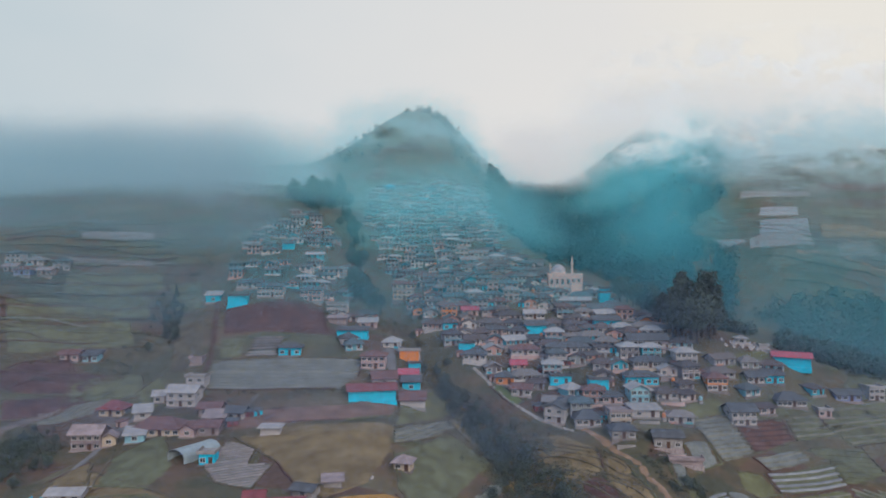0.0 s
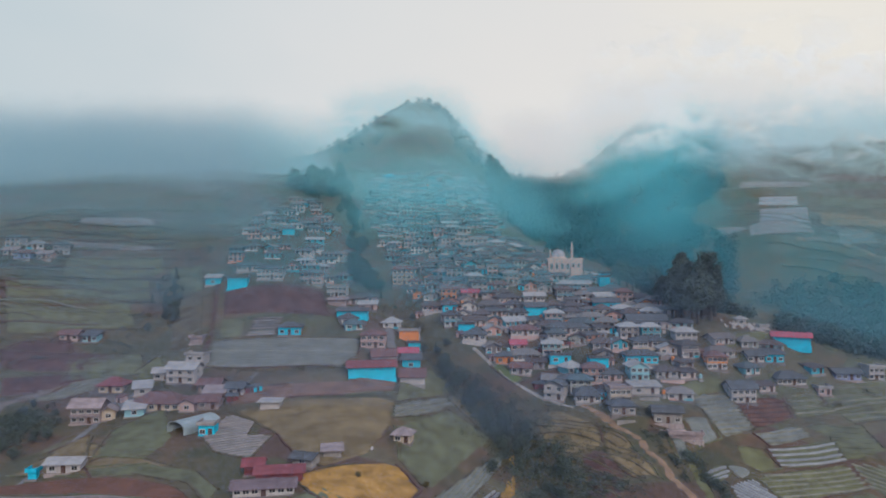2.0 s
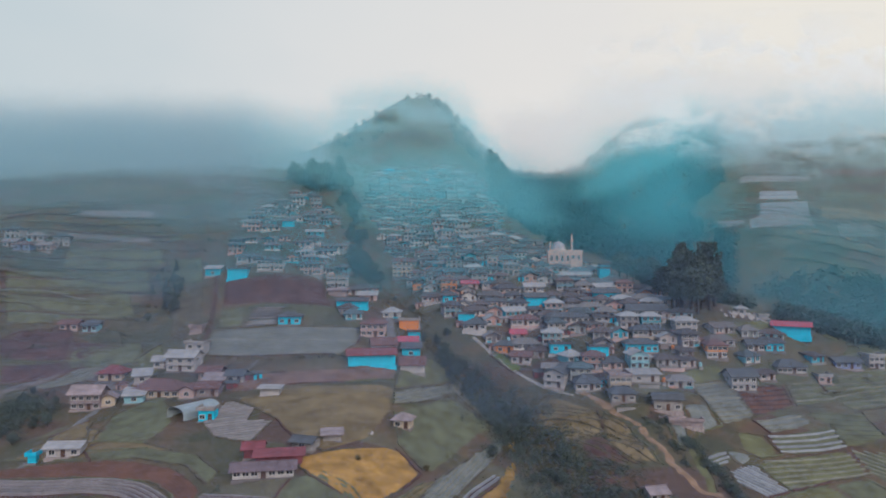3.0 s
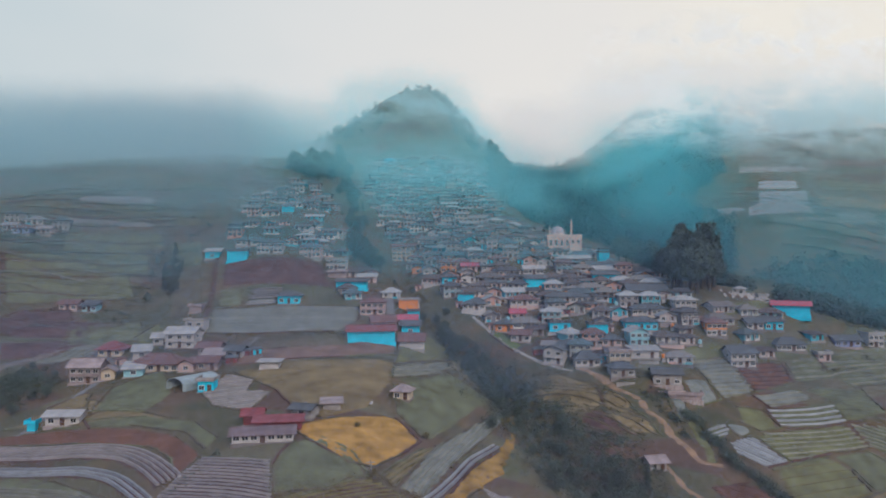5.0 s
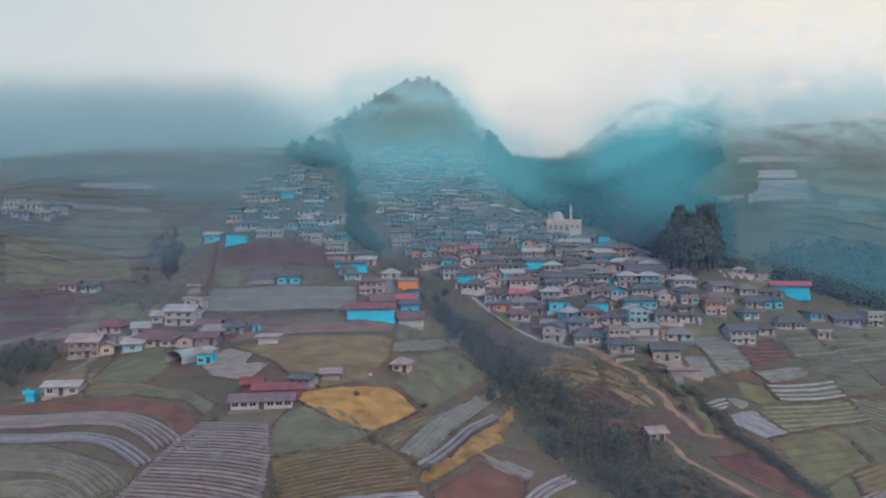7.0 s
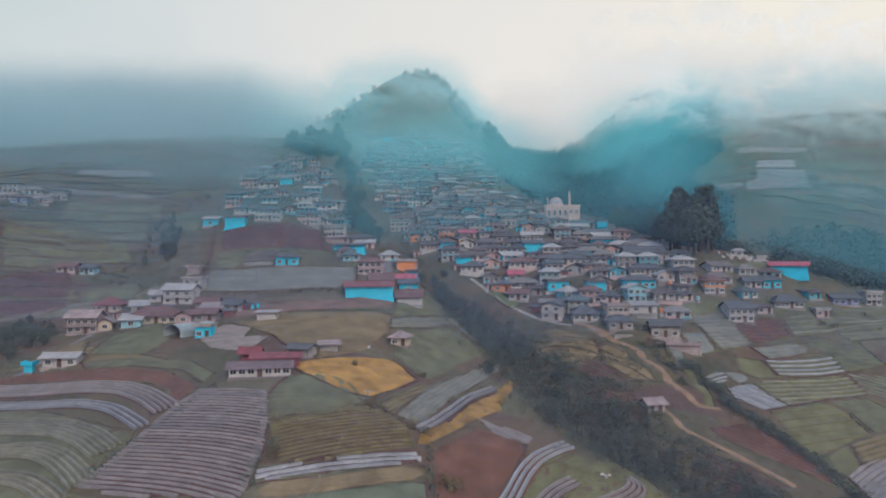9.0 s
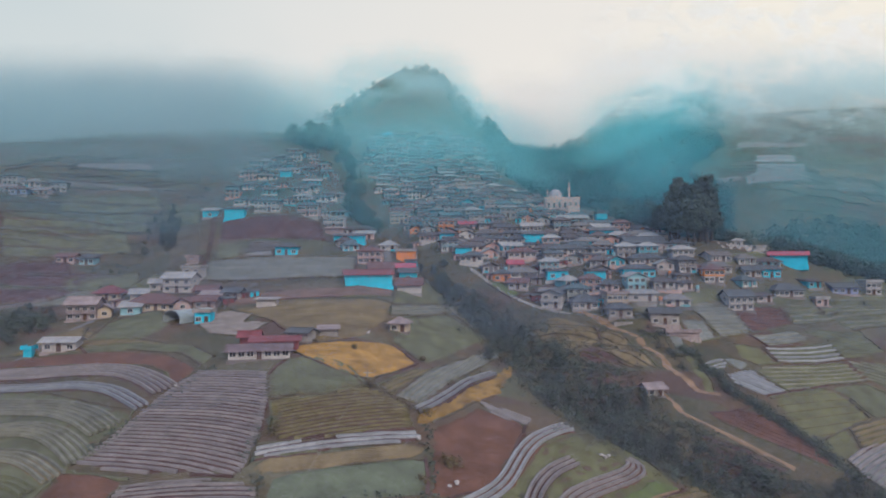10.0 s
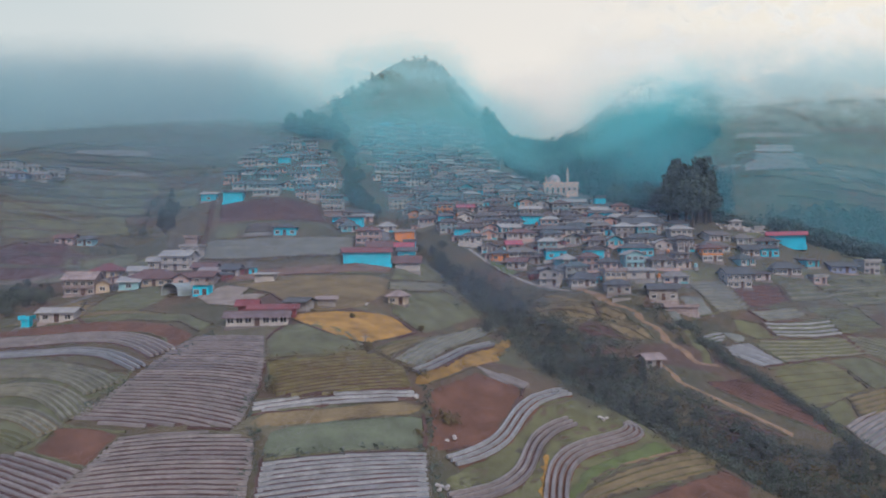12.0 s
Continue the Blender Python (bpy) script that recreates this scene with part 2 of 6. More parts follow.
# ---- the lie of the land: heights at stations across (x) and up the slope (y), with hill, gully and terraces on top ----
XS = np.array([-260, -160, -100, -55, -20, 15, 50, 90, 150, 260], float)
YS = np.array([50, 85, 110, 140, 170, 205, 250, 310, 380, 520], float)
LAND = np.array([
    [-8.8, -12, -10.7, -9.7, -11.8, -13.3, -18.7, -24.4, -28, -27.1],
    [-4.7, -4.7, -4.8, -2.3, -1.5, -7.6, -15.7, -21.8, -20.8, -17.2],
    [-1.6, 1.7, -0.6, 4.1, 6.4, -1.4, -12.3, -16.5, -15.3, -10.7],
    [3.1, 9.8, 7.9, 11.2, 11.3, 2.5, -0.9, -5.7, -8, -4.5],
    [9.4, 20.1, 15.5, 16.1, 17.7, 9.2, 12.8, 6.1, 3.4, 0.5],
    [21.2, 32.8, 25.8, 29.7, 28.4, 24.4, 26.9, 28, 13.2, 6],
    [46, 54.4, 47.8, 50.8, 36.3, 43.9, 39.2, 31.9, 24.8, 14.4],
    [76.1, 76.6, 77.3, 70.7, 62.9, 62.2, 50.4, 47.7, 62.8, 42.3],
    [90, 97, 99, 97, 95, 89, 70, 60, 84, 84],
    [130, 122, 120, 122, 122, 112, 106, 112, 156, 162]])


def spline_weights(u, n):
    i = np.clip(np.floor(u).astype(int), 0, n - 2)
    f = u - i
    w = (-.5 * f + f * f - .5 * f ** 3, 1 - 2.5 * f * f + 1.5 * f ** 3, .5 * f + 2 * f * f - 1.5 * f ** 3, -.5 * f * f + .5 * f ** 3)
    return [(np.clip(i - 1 + k, 0, n - 1), w[k]) for k in range(4)]


GULLY = [(-34.7, 291.2), (-31.3, 262.8), (-19.3, 248.5), (-4.0, 199.2), (2.5, 188.2), (12.3, 172.0), (16.9, 163.8), (21.7, 141.2), (29.3, 123.8), (38.7, 118.2), (49.0, 112.8), (57.1, 102.2)]


def off_line(x, y, line):
    """Distance from a polyline in plan."""
    best = np.full(np.shape(x), 1e9)
    for (ax, ay), (bx, by) in zip(line[:-1], line[1:]):
        dx, dy = bx - ax, by - ay
        s = np.clip(((x - ax) * dx + (y - ay) * dy) / (dx * dx + dy * dy), 0, 1)
        best = np.minimum(best, np.hypot(x - ax - s * dx, y - ay - s * dy))
    return best


def step(a, b, v):
    s = np.clip((v - a) / (b - a), 0, 1)
    return s * s * (3 - 2 * s)


def height(x, y):
    """Height of the ground at plan place x, y (numbers or arrays)."""
    x, y = np.asarray(x, float), np.asarray(y, float)
    u = np.interp(x, XS, np.arange(len(XS)))
    v = np.interp(y, YS, np.arange(len(YS)))
    z = 0
    for jy, wy in spline_weights(v, len(YS)):
        for ix, wx in spline_weights(u, len(XS)):
            z = z + LAND[jy, ix] * wy * wx
    z = z + 38 * np.exp(-((x + 14) / np.where(x < -14, 46, 41)) ** 2 - ((y - 428) / 30) ** 2)
    z = z - 3.5 * np.exp(-(off_line(x, y, GULLY) / 6.5) ** 2)
    # terraces on the cultivated slopes
    wob = 0.9 * np.sin(x / 23 + y / 41) + 0.3 * np.sin(x / 9.3 - y / 29)
    lift = 3.4
    q = (z + wob) / lift
    f = q - np.floor(q)
    tread = lift * (step(0.62, 1.0, f) - f)
    amount = 0.55 * np.maximum(step(-70, -100, x) * step(120, 165, y), step(95, 125, x) * step(150, 180, y)) * step(470, 420, y)
    bank = 0.5 * step(18, 26, x) * step(64, 56, x) * step(126, 138, y) * step(176, 168, y)
    return z + tread * np.maximum(amount, bank)


# ---- ground: one sheet to the horizon ----
def axis(*spans):
    out = []
    for a, c, s in spans:
        out += list(np.arange(a, c, s))
    return np.array(out + [spans[-1][1]], float)


gx = axis((-4000, -700, 600), (-700, -330, 40), (-330, -160, 3.0), (-160, -70, 1.5), (-70, 75, 1.0), (75, 160, 1.5), (160, 330, 3.0), (330, 700, 40), (700, 4000, 600))
gy = axis((-3000, -200, 500), (-200, 44, 30), (44, 125, 1.0), (125, 270, 1.3), (270, 530, 2.4), (530, 900, 40), (900, 4000, 600))
GX, GY = np.meshgrid(gx, gy)
GZ = height(GX, GY)
rough = np.random.RandomState(4)
GZ = GZ + rough.normal(0, 0.07, GZ.shape) * (np.abs(GX) < 330) * (GY > 44) * (GY < 530)
gi = np.arange(len(gx) * len(gy)).reshape(len(gy), len(gx))
quads = np.stack([gi[:-1, :-1], gi[:-1, 1:], gi[1:, 1:], gi[1:, :-1]], -1).reshape(-1, 4)
ground = new("ground", mesh_of("ground", np.stack([GX, GY, GZ], -1).reshape(-1, 3).tolist(), quads.tolist(), GROUND, True))
tagged(ground, "terraced mountainside of brown and green plots, earth and scrub", "ground", kind="structure")


def ground_z(x, y):
    return float(height(x, y))


# ---- sky behind the mountain ----
SKY = bpy.data.materials.new("cloud_backdrop")
SKY.use_nodes = True
n, l = SKY.node_tree.nodes, SKY.node_tree.links
n.clear()
out, em = n.new("ShaderNodeOutputMaterial"), n.new("ShaderNodeEmission")
src = coords(n)
axes = n.new("ShaderNodeSeparateXYZ")
l.new(src, axes.inputs[0])
across = n.new("ShaderNodeMapRange")
across.inputs["From Min"].default_value, across.inputs["From Max"].default_value = -620, 520
l.new(axes.outputs[0], across.inputs["Value"])
soft = noise_node(n, l, src, 0.0032, 3, (1, 1, 1.6))
tone = n.new("ShaderNodeMath")
tone.operation = "MULTIPLY_ADD"
tone.inputs[1].default_value = 0.32
l.new(soft, tone.inputs[0])
l.new(across.outputs[0], tone.inputs[2])
hue = ramp(n, l, tone.outputs[0], [(0.25, (0.56, 0.65, 0.70)), (0.55, (0.71, 0.735, 0.75)), (0.85, (0.79, 0.78, 0.765)), (1.0, (0.84, 0.815, 0.76))])
l.new(hue, em.inputs["Color"])
l.new(em.outputs[0], out.inputs["Surface"])
sv, sf = [], []
for k in range(41):
    a = radians(-75 + 150 * k / 40)
    sv += [(900 * math.sin(a), 900 * math.cos(a), -100), (900 * math.sin(a), 900 * math.cos(a), 700)]
    if k:
        sf.append((2 * k - 2, 2 * k, 2 * k + 1, 2 * k - 1))
backdrop = tagged(new("backdrop", mesh_of("backdrop", sv, sf, SKY, True)), "pale grey overcast cloud behind the mountain", "sky", kind="structure")


# ---- mist, cloud and haze on the mountainside, put in as tinted upright sheets ----
def mist_material(name, colour, upper, low, high, most, scale, gaps, billow_by, x0, x1, fade):
    """Tinted sheet for mist, cloud and haze that thickens between the heights low[0] and low[1] over the ground, thins
    out between high[0] and high[1], and has gaps by chance.
    """
    m = bpy.data.materials.new(name)
    m.use_nodes = True
    n, l = m.node_tree.nodes, m.node_tree.links
    n.clear()
    out, mixer, both = n.new("ShaderNodeOutputMaterial"), n.new("ShaderNodeMixShader"), n.new("ShaderNodeMixShader")
    clear, body, thin = n.new("ShaderNodeBsdfTransparent"), n.new("ShaderNodeBsdfDiffuse"), n.new("ShaderNodeBsdfTranslucent")
    l.new(body.outputs[0], both.inputs[1]), l.new(thin.outputs[0], both.inputs[2])
    src = coords(n)
    sep = n.new("ShaderNodeSeparateXYZ")
    l.new(src, sep.inputs[0])
    over = n.new("ShaderNodeAttribute")
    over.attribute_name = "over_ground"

    def smooth(v, a, c):
        k = n.new("ShaderNodeMapRange")
        k.interpolation_type = "SMOOTHSTEP"
        k.inputs["From Min"].default_value, k.inputs["From Max"].default_value = min(a, c), max(a, c)
        if a > c:
            k.inputs["To Min"].default_value, k.inputs["To Max"].default_value = 1, 0
        l.new(v, k.inputs["Value"])
        return k.outputs[0]

    def calc(op, a, c, d=None):
        k = n.new("ShaderNodeMath")
        k.operation = op
        for i, v in enumerate((a, c, d)):
            if v is None:
                continue
            if isinstance(v, bpy.types.NodeSocket):
                l.new(v, k.inputs[i])
            else:
                k.inputs[i].default_value = v
        return k.outputs[0]

    # the colour pales upward, standing in for light through thinner mist
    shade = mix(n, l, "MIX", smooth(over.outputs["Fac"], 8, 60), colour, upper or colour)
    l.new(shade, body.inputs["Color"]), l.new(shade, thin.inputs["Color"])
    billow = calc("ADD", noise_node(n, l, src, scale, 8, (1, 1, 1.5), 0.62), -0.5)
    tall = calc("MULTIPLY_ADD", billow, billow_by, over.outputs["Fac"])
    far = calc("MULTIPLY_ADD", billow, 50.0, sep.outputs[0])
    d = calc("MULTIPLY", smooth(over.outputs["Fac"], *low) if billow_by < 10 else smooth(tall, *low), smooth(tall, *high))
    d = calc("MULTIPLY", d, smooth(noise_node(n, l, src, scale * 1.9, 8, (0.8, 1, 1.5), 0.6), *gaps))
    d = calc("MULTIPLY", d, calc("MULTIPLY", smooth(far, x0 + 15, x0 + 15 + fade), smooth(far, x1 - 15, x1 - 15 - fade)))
    grain, fine = n.new("ShaderNodeTexWhiteNoise"), n.new("ShaderNodeVectorMath")
    fine.operation = "SCALE"
    fine.inputs["Scale"].default_value = 731.0
    l.new(src, fine.inputs[0]), l.new(fine.outputs[0], grain.inputs["Vector"])
    l.new(calc("GREATER_THAN", calc("MULTIPLY", d, most), grain.outputs["Value"]), mixer.inputs[0])
    l.new(clear.outputs[0], mixer.inputs[1]), l.new(both.outputs[0], mixer.inputs[2])
    l.new(mixer.outputs[0], out.inputs["Surface"])
    return m


def mist(x0, x1, y, tall, label, colour, low, high, most, scale=0.012, gaps=(0.0, 0.5), billow_by=8.0, fade=60, upper=None, level=None):
    """An upright tinted sheet for a bank of mist, which stands on the slope and billows to and fro; with level its
    heights count from there and not from the ground.
    """
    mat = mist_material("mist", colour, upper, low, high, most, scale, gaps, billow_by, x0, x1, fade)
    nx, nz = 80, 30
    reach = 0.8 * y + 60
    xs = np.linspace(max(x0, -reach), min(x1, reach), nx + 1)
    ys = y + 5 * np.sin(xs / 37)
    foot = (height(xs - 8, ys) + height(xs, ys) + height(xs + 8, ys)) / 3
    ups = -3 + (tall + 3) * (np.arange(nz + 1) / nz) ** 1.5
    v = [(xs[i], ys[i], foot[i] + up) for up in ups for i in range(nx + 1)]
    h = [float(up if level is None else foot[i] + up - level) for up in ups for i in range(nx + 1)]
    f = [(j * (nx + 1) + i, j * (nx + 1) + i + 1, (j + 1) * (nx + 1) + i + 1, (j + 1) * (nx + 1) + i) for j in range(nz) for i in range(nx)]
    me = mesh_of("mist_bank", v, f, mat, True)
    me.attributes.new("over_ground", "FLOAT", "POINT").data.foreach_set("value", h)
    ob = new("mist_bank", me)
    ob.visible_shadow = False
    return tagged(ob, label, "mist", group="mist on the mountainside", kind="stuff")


# haze put in as tinted sheets; the nearest three lift and cool dark tones
mist(-900, 900, 62, 45, "thin lilac-tinted haze sheet before the nearest plots", (0.28, 0.26, 0.36), (-3, 0), (44, 24), 0.09)
mist(-900, 900, 104, 45, "thin violet-tinted haze sheet over the lower plots", (0.20, 0.27, 0.48), (-3, 4), (44, 24), 0.05)
mist(-900, 900, 160, 50, "faint blue-tinted haze sheet over the lower slope", (0.19, 0.28, 0.43), (-3, 6), (50, 30), 0.17)
mist(-100, 900, 226, 45, "faint blue-tinted haze sheet over the village slope", (0.10, 0.42, 0.52), (0, 8), (45, 25), 0.26, fade=30)
mist(-900, -40, 222, 45, "blue-grey tinted haze sheet over the terraced hillside", (0.17, 0.35, 0.43), (-3, 6), (45, 25), 0.28, fade=30)
mist(66, 900, 196, 55, "blue-tinted haze sheet before the valley woods", (0.10, 0.36, 0.44), (0, 14), (55, 30), 0.24, fade=26)
mist(-900, -30, 268, 50, "thin grey-blue tinted haze sheet over the middle terraces", (0.24, 0.42, 0.50), (-3, 8), (50, 25), 0.42, fade=40)
mist(-70, 74, 291, 42, "thin blue-tinted haze sheet over the upper village", (0.20, 0.66, 0.75), (0, 12), (42, 22), 0.36, fade=25)
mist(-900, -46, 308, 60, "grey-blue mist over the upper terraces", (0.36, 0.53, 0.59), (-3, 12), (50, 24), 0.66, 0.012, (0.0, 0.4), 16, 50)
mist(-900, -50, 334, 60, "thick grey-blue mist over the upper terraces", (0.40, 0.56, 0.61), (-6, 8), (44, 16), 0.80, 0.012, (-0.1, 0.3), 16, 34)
mist(-130, 90, 320, 46, "teal-tinted haze sheet over the top of the village", (0.28, 0.70, 0.78), (0, 12), (46, 24), 0.44)
mist(36, 158, 300, 60, "deep teal-tinted haze sheet over the valley woods", (0.15, 0.64, 0.74), (-3, 22), (64, 34), 0.54, fade=50)
mist(46, 140, 256, 60, "thin teal-tinted haze sheet over the lower valley woods", (0.12, 0.56, 0.66), (-3, 16), (60, 30), 0.26, fade=40)
mist(112, 900, 292, 60, "grey-blue tinted haze sheet over the far terraces", (0.26, 0.42, 0.47), (0, 12), (60, 30), 0.34, fade=30)
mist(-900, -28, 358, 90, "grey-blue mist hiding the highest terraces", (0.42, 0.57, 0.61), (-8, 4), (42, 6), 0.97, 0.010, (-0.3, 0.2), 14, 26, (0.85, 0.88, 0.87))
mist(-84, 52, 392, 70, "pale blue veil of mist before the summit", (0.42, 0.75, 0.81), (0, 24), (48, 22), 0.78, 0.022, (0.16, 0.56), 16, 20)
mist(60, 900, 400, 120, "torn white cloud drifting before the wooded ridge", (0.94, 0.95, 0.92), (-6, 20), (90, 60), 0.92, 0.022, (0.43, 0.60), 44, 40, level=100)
mist(40, 190, 412, 70, "teal-tinted haze sheet over the wooded ridge", (0.22, 0.74, 0.83), (0, 16), (54, 26), 0.55, 0.014, (0.0, 0.5), 8, 40)
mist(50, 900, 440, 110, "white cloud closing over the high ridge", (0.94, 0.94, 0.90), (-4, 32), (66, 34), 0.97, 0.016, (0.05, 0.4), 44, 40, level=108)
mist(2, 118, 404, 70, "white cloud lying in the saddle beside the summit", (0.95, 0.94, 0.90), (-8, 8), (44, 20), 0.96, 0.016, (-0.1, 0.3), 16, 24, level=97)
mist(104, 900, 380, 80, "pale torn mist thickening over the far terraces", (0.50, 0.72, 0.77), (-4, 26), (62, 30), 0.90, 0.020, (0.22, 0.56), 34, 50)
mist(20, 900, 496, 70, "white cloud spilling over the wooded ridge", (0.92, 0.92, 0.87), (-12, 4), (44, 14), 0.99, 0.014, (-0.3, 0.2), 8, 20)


# ---- fields ----
def inside(x, y, poly):
    c = False
    for (ax, ay), (bx, by) in zip(poly, poly[1:] + poly[:1]):
        if (ay > y) != (by > y) and x < (bx - ax) * (y - ay) / (by - ay) + ax:
            c = not c
    return c


def spans(poly, ang, v):
    """Where the line at offset v, running at ang degrees, crosses a plot: pairs along it."""
    ca, sa = math.cos(radians(ang)), math.sin(radians(ang))
    loc = [(x * ca + y * sa, -x * sa + y * ca) for x, y in poly]
    cut = sorted(a[0] + (v - a[1]) * (c[0] - a[0]) / (c[1] - a[1]) for a, c in zip(loc, loc[1:] + loc[:1]) if (a[1] > v) != (c[1] > v))
    return list(zip(cut[::2], cut[1::2]))


def extent(poly, ang):
    ca, sa = math.cos(radians(ang)), math.sin(radians(ang))
    vs = [-x * sa + y * ca for x, y in poly]
    return min(vs), max(vs)


def unturn(u, v, ang):
    ca, sa = math.cos(radians(ang)), math.sin(radians(ang))
    return u * ca - v * sa, u * sa + v * ca


def draped(verts):
    """Adds the ground's height under each point."""
    a = np.array(verts, float)
    a[:, 2] += height(a[:, 0], a[:, 1])
    return a.tolist()


def plot_sheet(poly, mat, lift=0.2, step_v=1.0):
    """A draped sheet of earth or crop with an uneven surface and its edge turned down."""
    v0, v1 = extent(poly, 0)
    lift = lift if v0 < 200 else 0.5
    rows, verts, faces = [], [], []
    k = max(2, int((v1 - v0) / step_v))
    w = max(4, int((max(p[0] for p in poly) - min(p[0] for p in poly)) / 1.4))
    for j in range(k + 1):
        sp = spans(poly, 0, v0 + (v1 - v0) * (0.01 + 0.98 * j / k))
        if not sp:
            continue
        a, c = sp[0][0], sp[-1][1]
        y = v0 + (v1 - v0) * (0.01 + 0.98 * j / k)
        a, c = a + random.uniform(-.35, .35), c + random.uniform(-.35, .35)
        row = []
        for i in range(w + 1):
            x = a + (c - a) * i / w
            edge = i in (0, w) or j in (0, k)
            row.append(len(verts))
            verts.append((x, y, -0.3 if edge else lift + random.uniform(-.06, .06)))
        rows.append(row)
    verts = draped(verts)
    for p, q in zip(rows[:-1], rows[1:]):
        faces += [(p[i], p[i + 1], q[i + 1], q[i]) for i in range(w)]
    return mesh_of("plot", verts, faces, mat, True)


def bed_mesh(line, wide, tall, mat, lift=0.12):
    """One raised bed along a line in plan, trapezoid in section, following the ground."""
    v, f = [], []
    lift = lift if line[0][1] < 200 else 0.5
    ground_at = height(np.array([p[0] for p in line], float), np.array([p[1] for p in line], float))
    for k, (x, y) in enumerate(line):
        ax, ay = line[max(0, k - 1)]
        bx, by = line[min(len(line) - 1, k + 1)]
        d = math.hypot(bx - ax, by - ay) or 1
        px, py = -(by - ay) / d, (bx - ax) / d
        g = float(ground_at[k]) + lift
        j = random.uniform(-.04, .04)
        for s, h in ((-.5, -.15), (-.36, tall + j), (.36, tall + j), (.5, -.15)):
            v.append((x + px * s * wide, y + py * s * wide, g + h))
        if k:
            b0 = 4 * k - 4
            f += [(b0 + i, b0 + i + 1, b0 + i + 5, b0 + i + 4) for i in range(3)]
    f += [(0, 1, 2, 3), tuple(4 * len(line) - 4 + i for i in (3, 2, 1, 0))]
    return mesh_of("bed", v, f, mat)


def strip_mesh(name, line, wide, mat, lift=0.1):
    """A strip of even width along a line, draped over the ground with its edges turned down."""
    across = max(3, int(wide / 0.7))
    v, f = [], []
    for k, (x, y) in enumerate(line):
        ax, ay = line[max(0, k - 1)]
        bx, by = line[min(len(line) - 1, k + 1)]
        d = math.hypot(bx - ax, by - ay) or 1
        px, py = -(by - ay) / d, (bx - ax) / d
        edge = random.uniform(.9, 1.1)
        for c in range(across + 1):
            s = (c / across - .5) * wide * edge
            v.append((x + px * s, y + py * s, -.15 if c in (0, across) else lift + random.uniform(-.02, .02)))
        if k:
            b0 = (k - 1) * (across + 1)
            f += [(b0 + c, b0 + c + 1, b0 + across + c + 2, b0 + across + c + 1) for c in range(across)]
    return mesh_of(name, draped(v), f, mat, True)


def field(name, poly, base, label, ang=None, bed=None, pitch=1.0, wide=0.72, tall=0.24, wave=0.0, lift=0.2, group="farm plots"):
    poly = [tuple(map(float, p)) for p in poly]
    mx, my = sum(p[0] for p in poly) / len(poly), sum(p[1] for p in poly) / len(poly)
    if my < 200:
        poly = [(x + 0.25 * (x - mx) / (math.hypot(x - mx, y - my) + .1), y + 0.25 * (y - my) / (math.hypot(x - mx, y - my) + .1)) for x, y in poly]
    root = new(name)
    if my < 200:
        for p, q in zip(poly, poly[1:] + poly[:1]):
            far = math.hypot(q[0] - p[0], q[1] - p[1])
            if far > 3 and random.random() < .62:
                edge = random.choice((VERGE, VERGE, DARKSOIL, CROP))
                k = max(2, int(far / 1.0))
                part("bank", bed_mesh([(p[0] + (q[0] - p[0]) * i / k + random.uniform(-.2, .2), p[1] + (q[1] - p[1]) * i / k + random.uniform(-.2, .2)) for i in range(k + 1)], random.uniform(.3, .6), random.uniform(.06, .2), edge), edge, root)
    part("soil" if bed else "crop", plot_sheet(poly, base, lift), base, root)
    if bed:
        v0, v1 = extent(poly, ang)
        v = v0 + pitch * 0.6
        while v < v1 - pitch * 0.4:
            for a, c in spans(poly, ang, v):
                a, c = a + random.uniform(.0, .25), c - random.uniform(.0, .25)
                if c - a < 1.5:
                    continue
                k = max(2, int((c - a) / 1.6))
                line = [unturn(a + (c - a) * i / k, v + wave * math.sin((a + (c - a) * i / k) / 5.0), ang) for i in range(k + 1)]
                part("bed", bed_mesh(line, wide * random.uniform(.9, 1.08), tall, bed), bed, root)
            v += pitch * random.uniform(.94, 1.06)
    return tagged(root, label, "field", group=group)


def ribbon_field(name, line, count, base, bed, label, pitch=0.9):
    """Curved beds side by side along the lip of a terrace."""
    pts = []
    for (ax, ay), (bx, by) in zip(line[:-1], line[1:]):
        k = max(2, int(math.hypot(bx - ax, by - ay) / 1.3))
        pts += [(ax + (bx - ax) * i / k, ay + (by - ay) * i / k) for i in range(k)]
    pts.append(line[-1])
    for _ in range(4):
        pts = [pts[0]] + [((a[0] + 2 * c[0] + d[0]) / 4, (a[1] + 2 * c[1] + d[1]) / 4) for a, c, d in zip(pts[:-2], pts[1:-1], pts[2:])] + [pts[-1]]

    def shifted(s):
        o = []
        for k, (x, y) in enumerate(pts):
            ax, ay = pts[max(0, k - 1)]
            bx, by = pts[min(len(pts) - 1, k + 1)]
            d = math.hypot(bx - ax, by - ay) or 1
            o.append((x - (by - ay) / d * s, y + (bx - ax) / d * s))
        return o
    root = new(name)
    part("soil", strip_mesh("soil", shifted(0), pitch * (count + .5), base, 0.3), base, root)
    for k in range(count):
        part("bed", bed_mesh(shifted((k - (count - 1) / 2) * pitch), 0.52, 0.3, bed, 0.3), bed, root)
    return tagged(root, label, "field", group="curved terrace plots")


